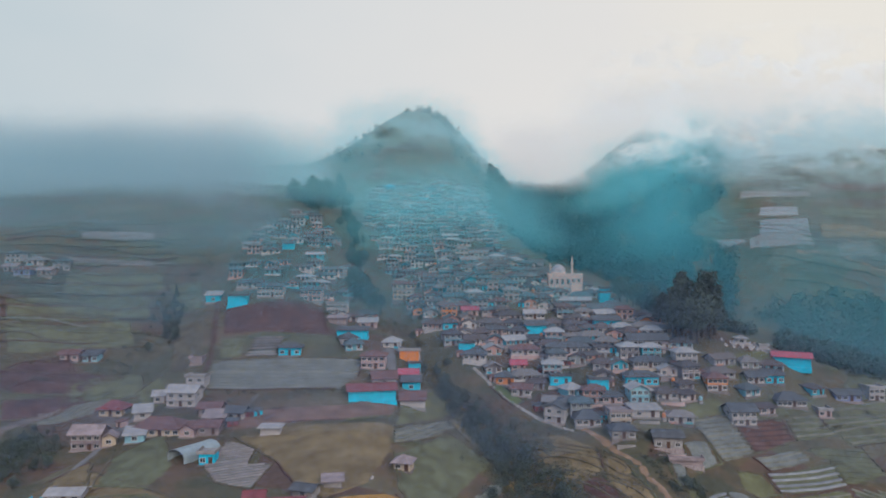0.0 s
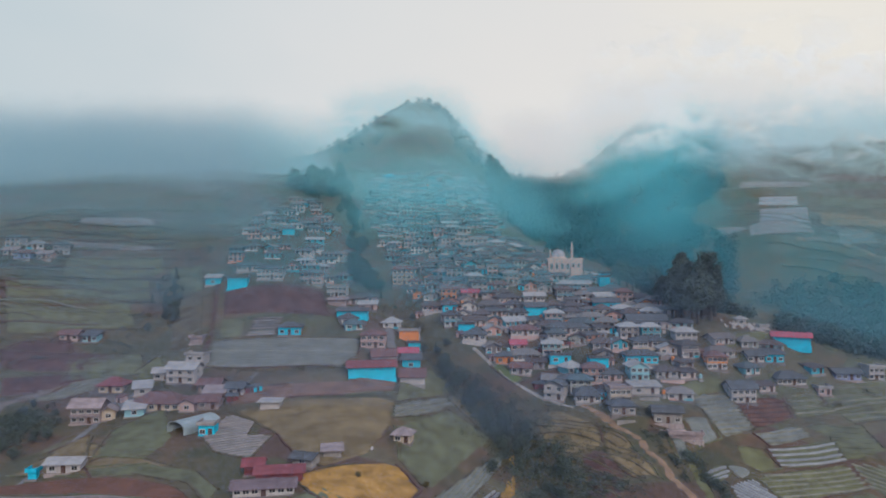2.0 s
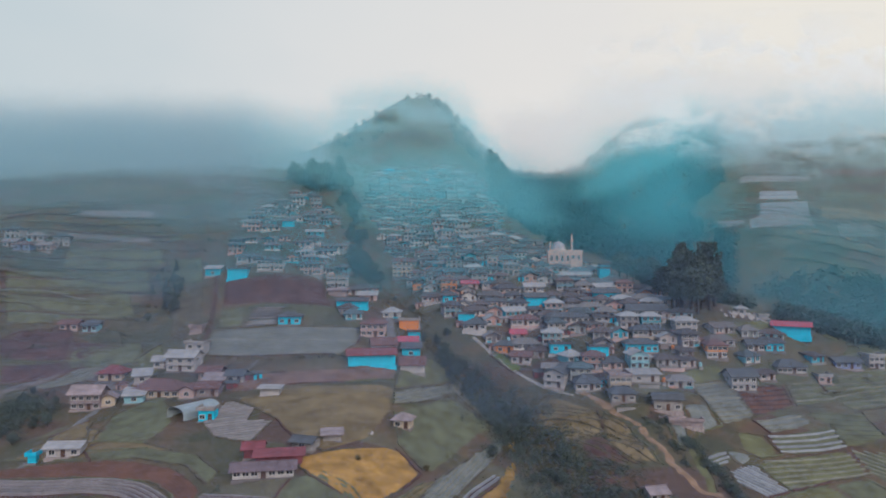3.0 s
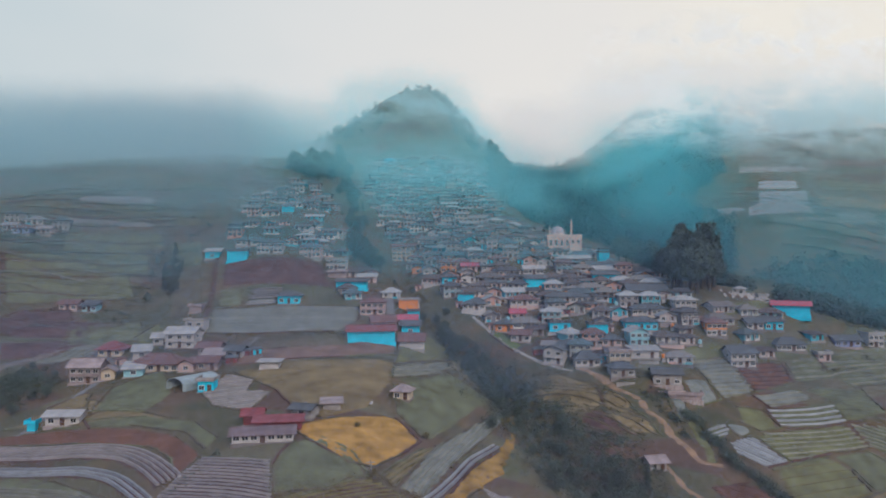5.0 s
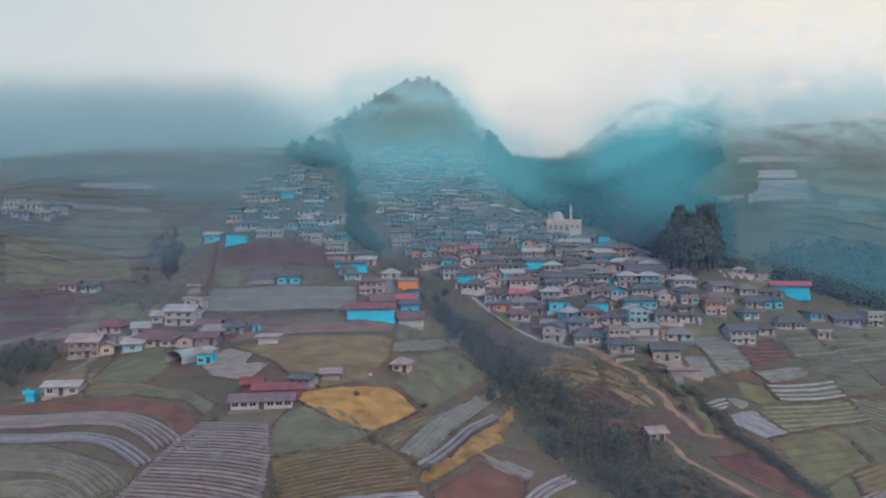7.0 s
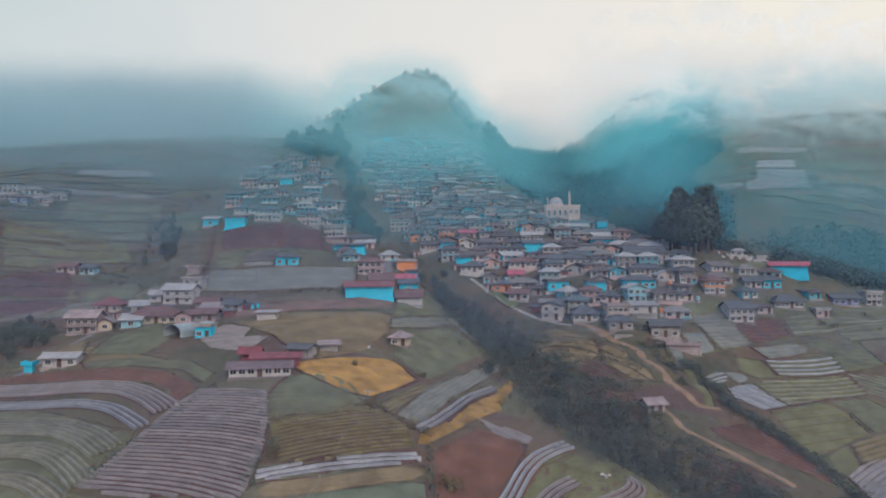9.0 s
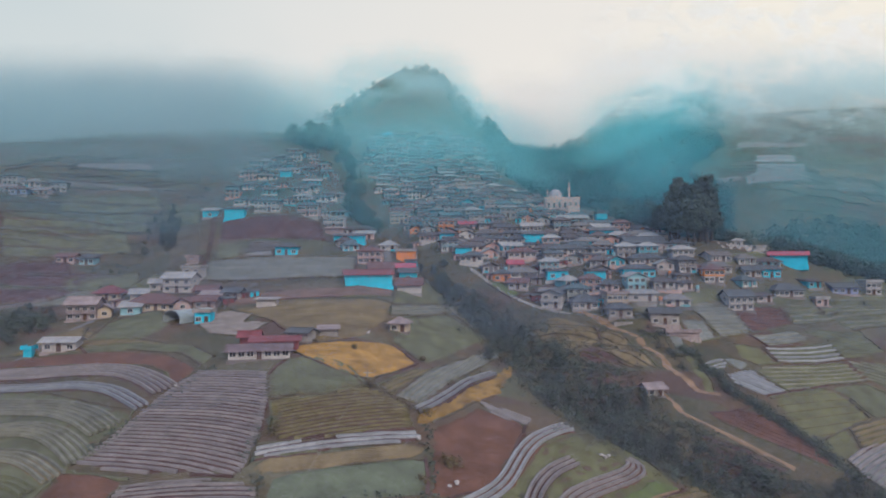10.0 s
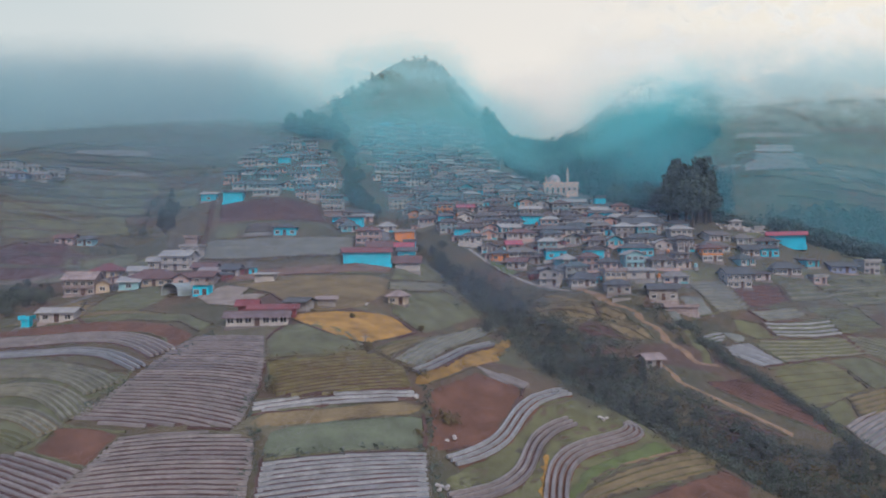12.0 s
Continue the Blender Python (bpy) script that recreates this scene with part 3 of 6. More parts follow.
def way(name, line, wide, mat, label):
    """A path or road of even width that follows the ground."""
    pts = []
    for (ax, ay), (bx, by) in zip(line[:-1], line[1:]):
        k = max(2, int(math.hypot(bx - ax, by - ay) / 1.5))
        pts += [(ax + (bx - ax) * i / k, ay + (by - ay) * i / k) for i in range(k)]
    pts.append(line[-1])
    for _ in range(5):
        pts = [pts[0]] + [((a[0] + 2 * c[0] + d[0]) / 4, (a[1] + 2 * c[1] + d[1]) / 4) for a, c, d in zip(pts[:-2], pts[1:-1], pts[2:])] + [pts[-1]]
    return tagged(new(name, strip_mesh(name, pts, wide, mat, 0.16)), label, "road", kind="structure")


TRACK_A = [(33.8, 174.2), (39.1, 166.5), (44.4, 160), (48.3, 152.2), (50.2, 146.2), (51.8, 141.6), (53.4, 139.4), (57.4, 139.6)]
TRACK_B = [(44.6, 139), (45.6, 135), (46.4, 131.4), (50.3, 128), (54.5, 125.5), (58.2, 122.2), (62, 119)]
STRIPED = "plot of raised beds under grey plastic mulch"
field("field", [(-68, 208), (-59, 206), (-58, 197), (-65, 197)], CROP, "green crop plot by a field path")
field("field", [(-72, 224), (-40, 229), (-34, 209), (-68, 210)], DARKSOIL, "bare plot of dark reddish soil below houses")
field("field", [(-57, 207), (-48, 206), (-48, 197), (-57, 197)], PALEGREEN, "small pale plot of mulch beds", 0, MULCH, 1.3, 1.2, 0.08)
field("field", [(-147, 276), (-118, 280), (-116, 275), (-144, 271)], MULCH, "pale terrace high on the misty slope")
field("field", [(-140, 252), (-110, 260), (-109, 257), (-138, 249)], MULCH, "thin pale terrace on the misty slope")
field("field", [(-135, 245), (-104, 252), (-98, 242), (-130, 233)], CROP, "dull green terrace on the misty slope")
field("field", [(-145, 225), (-102, 237), (-97, 226), (-137, 214)], CROP, "wide dull green terrace")
field("field", [(-137, 213), (-102, 223), (-95, 211), (-128, 200)], CROP, "wide grey-green terrace above a hedge")
field("field", [(-109, 168), (-114, 176), (-99, 183), (-90, 178), (-102, 171)], DARKSOIL, "bare dark red plot above the earth road")
field("field", [(-101, 165), (-98, 172), (-88, 180), (-84, 177), (-93, 169)], PALEGREEN, "pale strip plot beside the earth road", 35, SILVERGREEN, 1.3)
field("field", [(-125, 192), (-102, 196), (-89, 193), (-97, 185), (-118, 182)], DARKSOIL, "tilled brown terrace")
field("field", [(13.5, 192), (16.5, 193.5), (22, 186), (19, 184.5)], GRASS, "small bright green court by the lane")
field("field", [(22, 169), (27, 172), (37, 166), (37, 158), (29.5, 151.5), (24.3, 158.8)], OLIVE, "rough stepped terraces at the ravine's head", -32, VERGE, 1.7, 0.8, 0.13, wave=0.4)
field("field", [(38.8, 163.4), (43.4, 156.6), (47.4, 147), (42, 147), (36.6, 152)], OLIVE, "rough olive terraces above the hut", -40, VERGE, 1.9, 0.8, 0.13, wave=0.4)
field("field", [(31.4, 154), (36.4, 156), (40, 147.8), (36, 139), (29.4, 140)], DARKSOIL, "dark purple-brown broken ground", -35, VERGE, 1.8, 0.8, 0.13, wave=0.4)
field("field", [(48, 126), (54, 123.5), (60.7, 118.6), (55, 116.5), (47, 117)], DARKSOIL, "dark terraced bank below the earth track", -20, VERGE, 1.8, 0.8, 0.13, wave=0.3)
way("path_1", TRACK_A, 2.3, TRACK, "brown earth track down the bank")
way("path_2", TRACK_B, 1.7, TRACK, "narrow earth track across the bank")
way("path_4", [(20.6, 87.4), (24, 91.5), (28.4, 95.8), (36.6, 104)], 0.7, TRACK, "thin trodden path along a terrace lip")
field("field", [(-40, 114.6), (-28.2, 111.1), (-25.7, 102.4), (-24.6, 94.1), (-24.4, 86.9), (-25.6, 84.9), (-31, 85.4), (-38.5, 85.7), (-47, 89), (-45, 93.9), (-43.3, 102.4), (-42.2, 108.1)], DARKSOIL, STRIPED, -15, MULCH, 0.86, 0.54, wave=0.3)
field("field", [(-38.1, 83.2), (-30.4, 83.7), (-22, 82.9), (-20.7, 77.4), (-20, 71.2), (-41.1, 70.5), (-39, 76.5)], DARKSOIL, STRIPED, 6, MULCH, 0.86, 0.54, wave=0.35)
field("field", [(-47.8, 81.2), (-48.1, 87), (-38.6, 84.4), (-38.4, 80.5), (-39.5, 77.2)], SOIL, "small bare plot of red-brown soil")
field("field", [(-53, 79.5), (-48.2, 80.7), (-39.4, 76.7), (-40.5, 71.5), (-46.9, 70.5)], DARKSOIL, STRIPED, -25, MULCH, 0.86, 0.54)
field("field", [(-24, 90.6), (-16.6, 92.9), (-4.2, 98.6), (-2.7, 98.3), (-2.9, 96.8), (-15.8, 90.9), (-23.6, 88.4)], DARKSOIL, "narrow strip of three pale mulch beds", 22, MULCHBLUE, 0.95, 0.8)
field("field", [(-23.5, 87.9), (-15.7, 90.1), (-2.7, 96.1), (-1.9, 93.6), (-12.5, 88.6), (-22.5, 85.2)], OLIVE, "strip of rough olive grass between plots")
field("field", [(-21.2, 84.9), (-12.4, 88.1), (-1.8, 92.9), (-1.5, 85.6), (-11.5, 81.9), (-19.6, 79.4)], PALECROP, "smooth grey-green crop plot")
field("field", [(-19.6, 78.9), (-11.4, 81.4), (-1.3, 85.1), (-0.7, 74.2), (-18.7, 71.2)], DARKSOIL, "plot of pale blue-grey plastic mulch beds", 19, MULCHBLUE, 0.86, 0.66)
field("field", [(-24.6, 101.6), (-18.2, 104.1), (-11.8, 108.1), (-10, 108.1), (-5.2, 105.1), (-3.8, 99.6), (-13.4, 94.6), (-21.4, 92.4), (-23, 94.4)], DARKSOIL, "plot of low green crop rows on dark soil", 27, CROPROW, 0.9, 0.46, 0.3)
field("field", [(-25.6, 102.8), (-27.4, 110.6), (-26.4, 117.3), (-21.2, 120.5), (-15.7, 116.5), (-12, 109.8), (-18.4, 105.1)], CROP, "dark green crop plot below the red-roofed sheds")
field("field", [(-27.7, 124.8), (-22.7, 128.5), (-14.6, 132.3), (-9.4, 135), (-4, 126.8), (-7.2, 119.3), (-11.4, 112.6), (-15.1, 112.6), (-18.4, 115.3), (-23, 119.3)], YELLOW, "plot of ripe golden-yellow grass")
field("field", [(-9.9, 110.3), (-3.4, 124), (-1.2, 125.5), (-7.2, 108.3)], OLIVE, "small olive plot with yellowing rows", 64, CROPROW, 1.0, 0.6, 0.2)
field("field", [(-0.9, 126.8), (13.6, 156.5), (14.3, 153), (7.3, 134.8), (1.6, 119.3), (-2.4, 107.1), (-6.5, 107.8)], PALEGREEN, "pale plot of leafy mulch beds above a bank", 71, SILVERGREEN, 1.0, 0.8, 0.16)
ribbon_field("terrace_field", [(-3.2, 104.6), (-0.7, 108.1), (2.1, 114.5), (5.3, 124.3), (10.7, 134.8)], 2, DARKSOIL, MULCHBLUE, "two pale mulch beds along a terrace lip", 0.9)
field("field", [(-3.2, 103.3), (1.6, 110.1), (5.7, 121.8), (10.7, 132), (15.4, 148.8), (15.4, 142.8), (10.7, 122), (6.3, 114.3), (2.4, 107.1), (-1, 102.3), (-3.1, 100.6)], GOLDVERGE, "strip of orange-yellow grass along a bank")
field("field", [(-1.2, 100.1), (2.4, 104.8), (6.6, 111.3), (11.1, 110.1), (13.9, 108.8), (10.8, 99.8), (8.9, 93.1), (6.6, 89.6), (1.4, 86.4), (-0.6, 85.4)], SOIL, "bare plot of reddish soil")
field("field", [(7, 113.6), (12.3, 113.1), (15.5, 112.6), (13.7, 109.1), (8.8, 109.8)], DARKSOIL, "small patch of mulch beds at a plot's head", -19, MULCH, 0.9)
field("field", [(9.2, 90.4), (15.1, 103.1), (21.7, 110.8), (24.2, 109.8), (33.7, 121.6), (35, 109.1), (37.3, 104.6), (30, 96.1), (20.8, 87.4), (15.5, 78.6), (1.3, 74.4), (1.3, 80.4)], MEADOW, "grassy terraces between curved beds", lift=0.06)
ribbon_field("terrace_field", [(21.5, 113.6), (18.3, 109.6), (15, 105.3), (12.2, 99.8), (10.5, 95.1), (8.9, 91.1), (6, 87.1), (2, 83.6)], 3, SOIL, MULCHBLUE, "curved terrace of pale blue mulch beds", 0.85)
ribbon_field("terrace_field", [(20.1, 101.6), (17.4, 98.8), (14.5, 94.6), (12.6, 90.4), (11.6, 86.1), (9.5, 81.9), (6.8, 78.6), (1.9, 75.7)], 3, DARKSOIL, MULCH, "curved terrace of grey mulch beds", 0.8)
ribbon_field("terrace_field", [(29.9, 108.1), (31.7, 107.6), (28.8, 102.8), (24, 97.6), (19, 92.6), (16.2, 88.4), (14.9, 84.1), (13.8, 78.1)], 4, SOIL, MULCH, "curved terrace of grey mulch beds above a grass bank", 0.8)
field("field", [(14.3, 90.9), (15, 90.6), (13.7, 84.4), (12.6, 78.1), (11.8, 77.9), (13.3, 86.6)], YELLOW, "narrow orange verge between curved beds")
field("field", [(19.2, 88.1), (25.8, 95.4), (33.7, 105.3), (36.8, 104.4), (25.5, 92.6), (19.9, 86.6), (15.8, 79.4), (15.7, 81.1)], GRASS, "bright green grass bank below the curved beds")
field("field", [(20.3, 85.9), (25.6, 91.4), (36.1, 102.4), (45.3, 115.4), (42.1, 102.6), (32.6, 92.4), (25.7, 86.9), (18.6, 80.9), (16.6, 80.1)], OLIVE, "rough olive bank with stakes", 44, CROPROW, 1.3, 0.4, 0.2)
field("field", [(23.7, 82.4), (32, 90.6), (42.6, 101.9), (45.5, 98.9), (41.8, 90.9)], SOIL, "bare brown slip of earth by the ravine")
field("field", [(61.9, 174), (74.4, 178), (76.4, 167.1), (66.6, 161.9), (65.2, 169.6)], PALEGREEN, "pale grey-green plot of beds below houses", 21, SILVERGREEN, 1.3)
field("field", [(58.3, 165.8), (65, 167.8), (65.7, 161.1), (58.8, 156.9)], PALEGREEN, "smooth pale grey-green plot")
field("field", [(75.2, 176.5), (89.1, 179.5), (89, 173.5), (76.7, 167.1)], SOIL, "dark tilled plot below a two-storey house", 15, DARKSOIL, 1.4, 0.6, 0.2)
field("field", [(90.7, 179.7), (98.8, 182.2), (101.7, 176.7), (90.3, 174)], CROP, "terraced plot of green crop rows", 10, SILVERGREEN, 1.7, 0.7, 0.2)
field("field", [(100.4, 182.4), (133.3, 195.1), (121.4, 177.7), (104.7, 173.3), (101.2, 178.5)], CROP, "green terraces striped with pale rows", 15, SILVERGREEN, 1.8, 0.6, 0.25)
field("field", [(75.5, 165.3), (88.3, 170.8), (90.8, 168.1), (78.2, 162.1)], PALEGREEN, "pale strip plot above striped beds", 20, SILVERGREEN, 1.4)
field("field", [(76.4, 160.6), (95.2, 167.6), (94.7, 160.6), (80.7, 155.6), (77, 155.1)], CROP, "plot of silvery striped beds", 17, MULCHBLUE, 1.6, 0.8)
field("field", [(89.9, 171), (106, 173), (107.1, 164.8), (95.3, 160.6), (95.9, 167.8)], CROP, "green field on the far bank", 1, CROP, 1.7, 0.6, 0.2)
field("field", [(57.6, 149.7), (62.4, 152.4), (63.2, 149.7), (59.2, 147.4), (57.5, 147.4)], CROP, "small plot of silvery mulch beds", 21, MULCHBLUE, 1.0, 0.75)
field("field", [(62.9, 151.9), (65.5, 153.1), (69.9, 151.4), (64.6, 148.7)], PALEGREEN, "small pale plot between mulch beds")
field("field", [(61.5, 145.7), (67.7, 148.7), (71.9, 142.2), (66.6, 140), (62.2, 142.7)], PALEGREEN, "plot wholly laid with pale blue mulch", -32, MULCHBLUE, 0.9, 0.86)
field("field", [(68.7, 159.4), (75.4, 160.4), (76.5, 154.6), (70.6, 151.9), (67.2, 154.1)], MEADOW, "grass-green plot between mulch beds")
field("field", [(69, 149.7), (76.7, 153.1), (94.1, 159.1), (94.4, 151.1), (83.7, 147.7), (73.3, 142.7)], MEADOW, "wide plot of grey-green rows", 17, SILVERGREEN, 1.5, 0.8, 0.16)
field("field", [(67.6, 139.2), (82.3, 145.7), (85.1, 141.9), (85.8, 136), (79.6, 132.7), (68.9, 126.8), (68.1, 131.2)], MEADOW, "long grass-green plot above a hedge", 18, CROPROW, 2.2, 0.5, 0.12)
field("field", [(101.4, 159.1), (95.6, 159.3), (95, 151.1), (99.8, 146.1), (107.2, 157.1)], CROP, "green field on the far bank", -33, SILVERGREEN, 1.6, 0.7)
field("field", [(79.6, 132.2), (90, 137.2), (94.6, 136.9), (89.4, 131), (78.2, 126)], OLIVE, "olive field striped with crop rows", 24, CROPROW, 1.2)
field("field", [(73.6, 122.8), (80.4, 127), (90.3, 130.7), (85.1, 117.5), (76, 114.8), (73.9, 118.3)], PALEGREEN, "pale field of curved mulch beds", 31, MULCH, 1.0, wave=0.5)
field("field", [(68.7, 126), (78.7, 131.7), (77.4, 125.5), (72.6, 122.8)], MEADOW, "green plot above the hedge")
field("field", [(82.7, 145.9), (92.7, 149.4), (95.7, 145.9), (95, 139.2), (87.1, 136.7), (86.2, 142.7)], CROP, "rank green plot with a dark edge")
field("field", [(52.8, 133), (60.9, 135), (67, 129.5), (68.9, 125.3), (69.7, 119.8), (64, 123.8), (58.3, 127), (53.6, 130.3)], SOIL, "bare red-brown plot beside a track", -29, DARKSOIL, 1.2, 0.6, 0.15)
field("field", [(54.2, 151.7), (57.2, 151.9), (56.9, 141.2), (54.6, 140)], MEADOW, "narrow green plot between track and hedge")
field("field", [(52.4, 158.4), (56, 159.4), (56.1, 153.7), (53.2, 152.7)], PALEGREEN, "narrow pale plot between track and hedge")
field("field", [(-69.4, 132.7), (-57.1, 131.9), (-46.4, 128.1), (-40.2, 121.3), (-40.8, 117.4), (-46.9, 124.6), (-59, 129.1), (-66.3, 128.7)], CROP, "long green terrace above bare soil")
field("field", [(-87.5, 130.2), (-68.4, 128.7), (-57.1, 127.1), (-48.4, 123.4), (-40.9, 115.4), (-42.5, 109.6), (-46.4, 115.9), (-52, 120.4), (-66.8, 123.9), (-85.3, 127)], SOIL, "long bare terrace of dark red soil")
field("field", [(-81.2, 121), (-45.6, 101.7), (-44.9, 96.2), (-47.9, 88.2), (-48.3, 81.5), (-53.5, 80.3)], CROP, "green terraced slope between curved beds", lift=0.06)
ribbon_field("terrace_field", [(-83.1, 123.7), (-71.3, 121.2), (-61.8, 120.2), (-54.1, 118.2), (-48.3, 113.6), (-43.1, 107.9)], 5, DARKSOIL, MULCH, "terrace of grey mulch beds that bends downhill", 0.85)
ribbon_field("terrace_field", [(-78.6, 117.2), (-67.3, 114.5), (-60.3, 113.7), (-53.5, 110.9), (-48.9, 106.9), (-44.6, 102.7)], 3, DARKSOIL, MULCHBLUE, "curved terrace of pale blue mulch beds", 0.85)
ribbon_field("terrace_field", [(-73, 109), (-64.5, 106.7), (-57.8, 105), (-52, 101.4), (-47, 96.7)], 6, CROP, SILVERGREEN, "curved terrace of pale leafy beds", 0.8)
ribbon_field("terrace_field", [(-66.4, 99.2), (-59.9, 99.2), (-55, 97.2), (-50.1, 93), (-46.3, 89)], 5, CROP, SILVERGREEN, "curved terrace of grey-green leafy beds", 0.8)
ribbon_field("terrace_field", [(-61.5, 92), (-56.4, 91.7), (-52.3, 89.2), (-47.9, 85.5)], 4, OLIVE, SILVERGREEN, "curved terrace of sparse green beds", 0.8)
ribbon_field("terrace_field", [(-57.2, 85.8), (-53.7, 85.7), (-49.3, 82.5)], 3, CROP, CROP, "curved terrace of low green crop", 0.85)
field("field", [(-72, 149.1), (-65.6, 160.4), (-56, 142.8), (-58.3, 134.6), (-70.3, 136.9)], CROP, "dark green plot beside the arched greenhouse")
field("field", [(-80.9, 140.2), (-75.8, 146.9), (-71.2, 135.9), (-77.1, 136.4)], OLIVE, "rough olive grass below the earth road")
field("field", [(-84.9, 133), (-81.2, 137.7), (-75.1, 143.4), (-52.3, 130.9), (-58.9, 133.6), (-69.2, 130.2)], OLIVE, "strip of brown grass above bare soil", lift=0.06)
field("field", [(-49.7, 141.8), (-48.3, 154.1), (-41, 148.3), (-40.8, 141.3), (-35.6, 141.5), (-37.5, 132.1), (-44.9, 135.1)], PALEGREEN, "pale plot beside a concrete lane", 12, MULCH, 1.1)
field("field", [(-47.7, 156.1), (-36.4, 160), (-23.2, 160.7), (-11.9, 164.7), (-11.2, 152.5), (-15.2, 136.8), (-22.9, 129.5), (-27.5, 131.3), (-34.7, 142.5)], OLIVE, "long plot of olive-brown grass")
field("field", [(-52.1, 168), (-38.8, 170.5), (-24.7, 170.2), (-12.5, 176.7), (-11.9, 168.4), (-23.6, 163.2), (-39.6, 162.5), (-49.8, 160.6)], PINKSOIL, "plot of pinkish brown earth round a white shed")
field("field", [(-11, 175.9), (-2.4, 188.7), (3.7, 185.4), (0.4, 174.9), (-11.3, 164)], MEADOW, "olive grass plot below the houses")
field("field", [(-11.4, 162), (0.4, 173.7), (2.9, 172.7), (-2.1, 164.5), (-11.2, 155.7)], PALEGREEN, "pale mulched strip on the ridge", 48, SILVERGREEN, 1.1, 0.9)
field("field", [(1.2, 174.9), (4.6, 185.7), (15.4, 170.5), (11.5, 164.5)], OLIVE, "pale grey-green beds along the ravine's edge", 52, SILVERGREEN, 1.1, 0.7)
field("field", [(-10.6, 152), (1.4, 168.2), (12.4, 162.3), (-2.5, 129), (-3.8, 129.8), (-8.4, 137)], CROP, "green crop plot on the ridge beside the ravine")
field("field", [(-63.2, 182), (-66.5, 196.2), (-23.2, 194.2), (-23.3, 184.8), (-27.2, 178.8)], PALEGREEN, "wide pale grey-green field of mulch beds", -6, SILVERGREEN, 1.3, 1.15, 0.07)
field("field", [(-2.2, 191.2), (3.8, 188.9), (11.1, 179.9), (16.6, 168.2), (17.4, 150.3), (15.1, 155.3), (14.3, 168.7), (9.2, 178.2), (3.3, 185.4)], GOLDVERGE, "golden-brown grass verge along the ravine", lift=.12)
field("field", [(171.4, 370), (193.8, 373.5), (189.4, 361.5), (165.3, 358.1)], MULCHBLUE, "pale mulched plot on the far hill")
field("field", [(159.1, 343.4), (192.9, 361.3), (171.2, 316.7), (144.3, 311.5)], MULCHBLUE, "pale mulched plot on the far hill")
field("field", [(139.9, 311.6), (170.4, 315.2), (166.8, 305.8), (135.6, 301.9)], MULCH, "pale strip of mulch on the far hill")
field("field", [(169.3, 389.9), (209.9, 393.1), (208.7, 386.1), (165.3, 380.7)], MULCH, "long pale plot high on the far hill")
field("field", [(179, 311), (207.7, 332.2), (197, 307.8), (174, 298.1)], PALEGREEN, "pale green plot on the far hill's flank")
field("field", [(124.8, 317.9), (137.3, 310.3), (136.4, 307.1), (122.7, 309.4)], MULCH, "thin pale terrace on the far hill")
field("field", [(206.3, 374.7), (246.1, 374.6), (240.2, 365.7), (201.9, 364)], CROP, "dull green terrace on the far hill")
field("field", [(194.3, 353.1), (232.5, 354), (227.8, 346.8), (177.2, 319.5)], OLIVE, "brown terrace on the far hill")
field("field", [(83, 319.8), (110.1, 329.5), (108, 307.8), (84.7, 297.9)], MEADOW, "hazy green plot behind the village")
field("field", [(223, 405), (263.1, 400.4), (258.5, 393.5), (216.8, 393.8)], SOIL, "brown terrace high on the far hill")
way("path_5", [(155, 299.6), (168, 300.6), (181.7, 298.6), (193.3, 294.4)], 2.4, TRACK, "pale earth track on the far hill")
field("field", [(61.5, 179), (74.1, 184), (74.8, 179), (62.1, 174.5)], MEADOW, "green plot below a pale house")
field("field", [(83.5, 192.1), (93.6, 196.6), (92, 190.6), (82.2, 187.4)], CROP, "dark green plot between houses")
field("field", [(112.9, 207.6), (147.6, 252.4), (152.5, 245.7), (115, 199.8)], MEADOW, "lawn-green plot beside the cyan hall")
field("field", [(76.6, 196.9), (96.9, 203.6), (96.4, 198.3), (75.6, 192.4)], MEADOW, "green terraces below the graves")
field("field", [(89, 186.9), (103.9, 188.6), (99.2, 182.9), (84.9, 180)], CROP, "green terraced plot below a long house")
field("field", [(119.8, 202.3), (137.6, 209.6), (125.5, 191.1), (111.1, 190.4)], CROP, "green plot beside a lilac house")
field("field", [(-82.2, 182.3), (-79, 190.8), (-72, 179.3), (-73.8, 170.1)], MEADOW, "small rough plot beside the hamlet lane")
field("field", [(-88.9, 225.7), (-78, 223.9), (-67.5, 191.8), (-77.3, 192.5)], VERGE, "brown-green rough field beside a path")
field("field", [(-98, 243.4), (-86.7, 245.6), (-79.9, 227.6), (-89.4, 226.9)], CROP, "dull green field beside the spur")
field("field", [(-104, 191.9), (-86.2, 194.6), (-78.7, 181.1), (-98.5, 176.4)], CROP, "dull green terrace above the hamlet")
field("field", [(-123.5, 192.6), (-111.8, 203.1), (-105.6, 194.9), (-117.1, 182.7)], DARKSOIL, "dark tilled terrace above the hamlet")
way("road_1", [(9, 200), (12, 196), (15, 191), (26, 177), (33, 171)], 1.5, CONCRETE, "pale concrete lane along the village edge")
way("road_5", [(-81.2, 126.8), (-78.8, 133.3), (-78.1, 143.3), (-77.6, 155.3), (-76.9, 163.3), (-76.5, 171.5)], 2.2, TARMAC, "grey lane leading down from the hamlet")
way("road_6", [(-51.4, 161.6), (-50.2, 169.6), (-48.4, 178.3)], 1.5, TARMAC, "narrow grey lane beside bare earth")
way("road_2", [(-108, 158), (-102, 171), (-96, 178), (-84, 170), (-76, 160)], 4.0, EARTHROAD, "wide earth road curving through the hamlet")
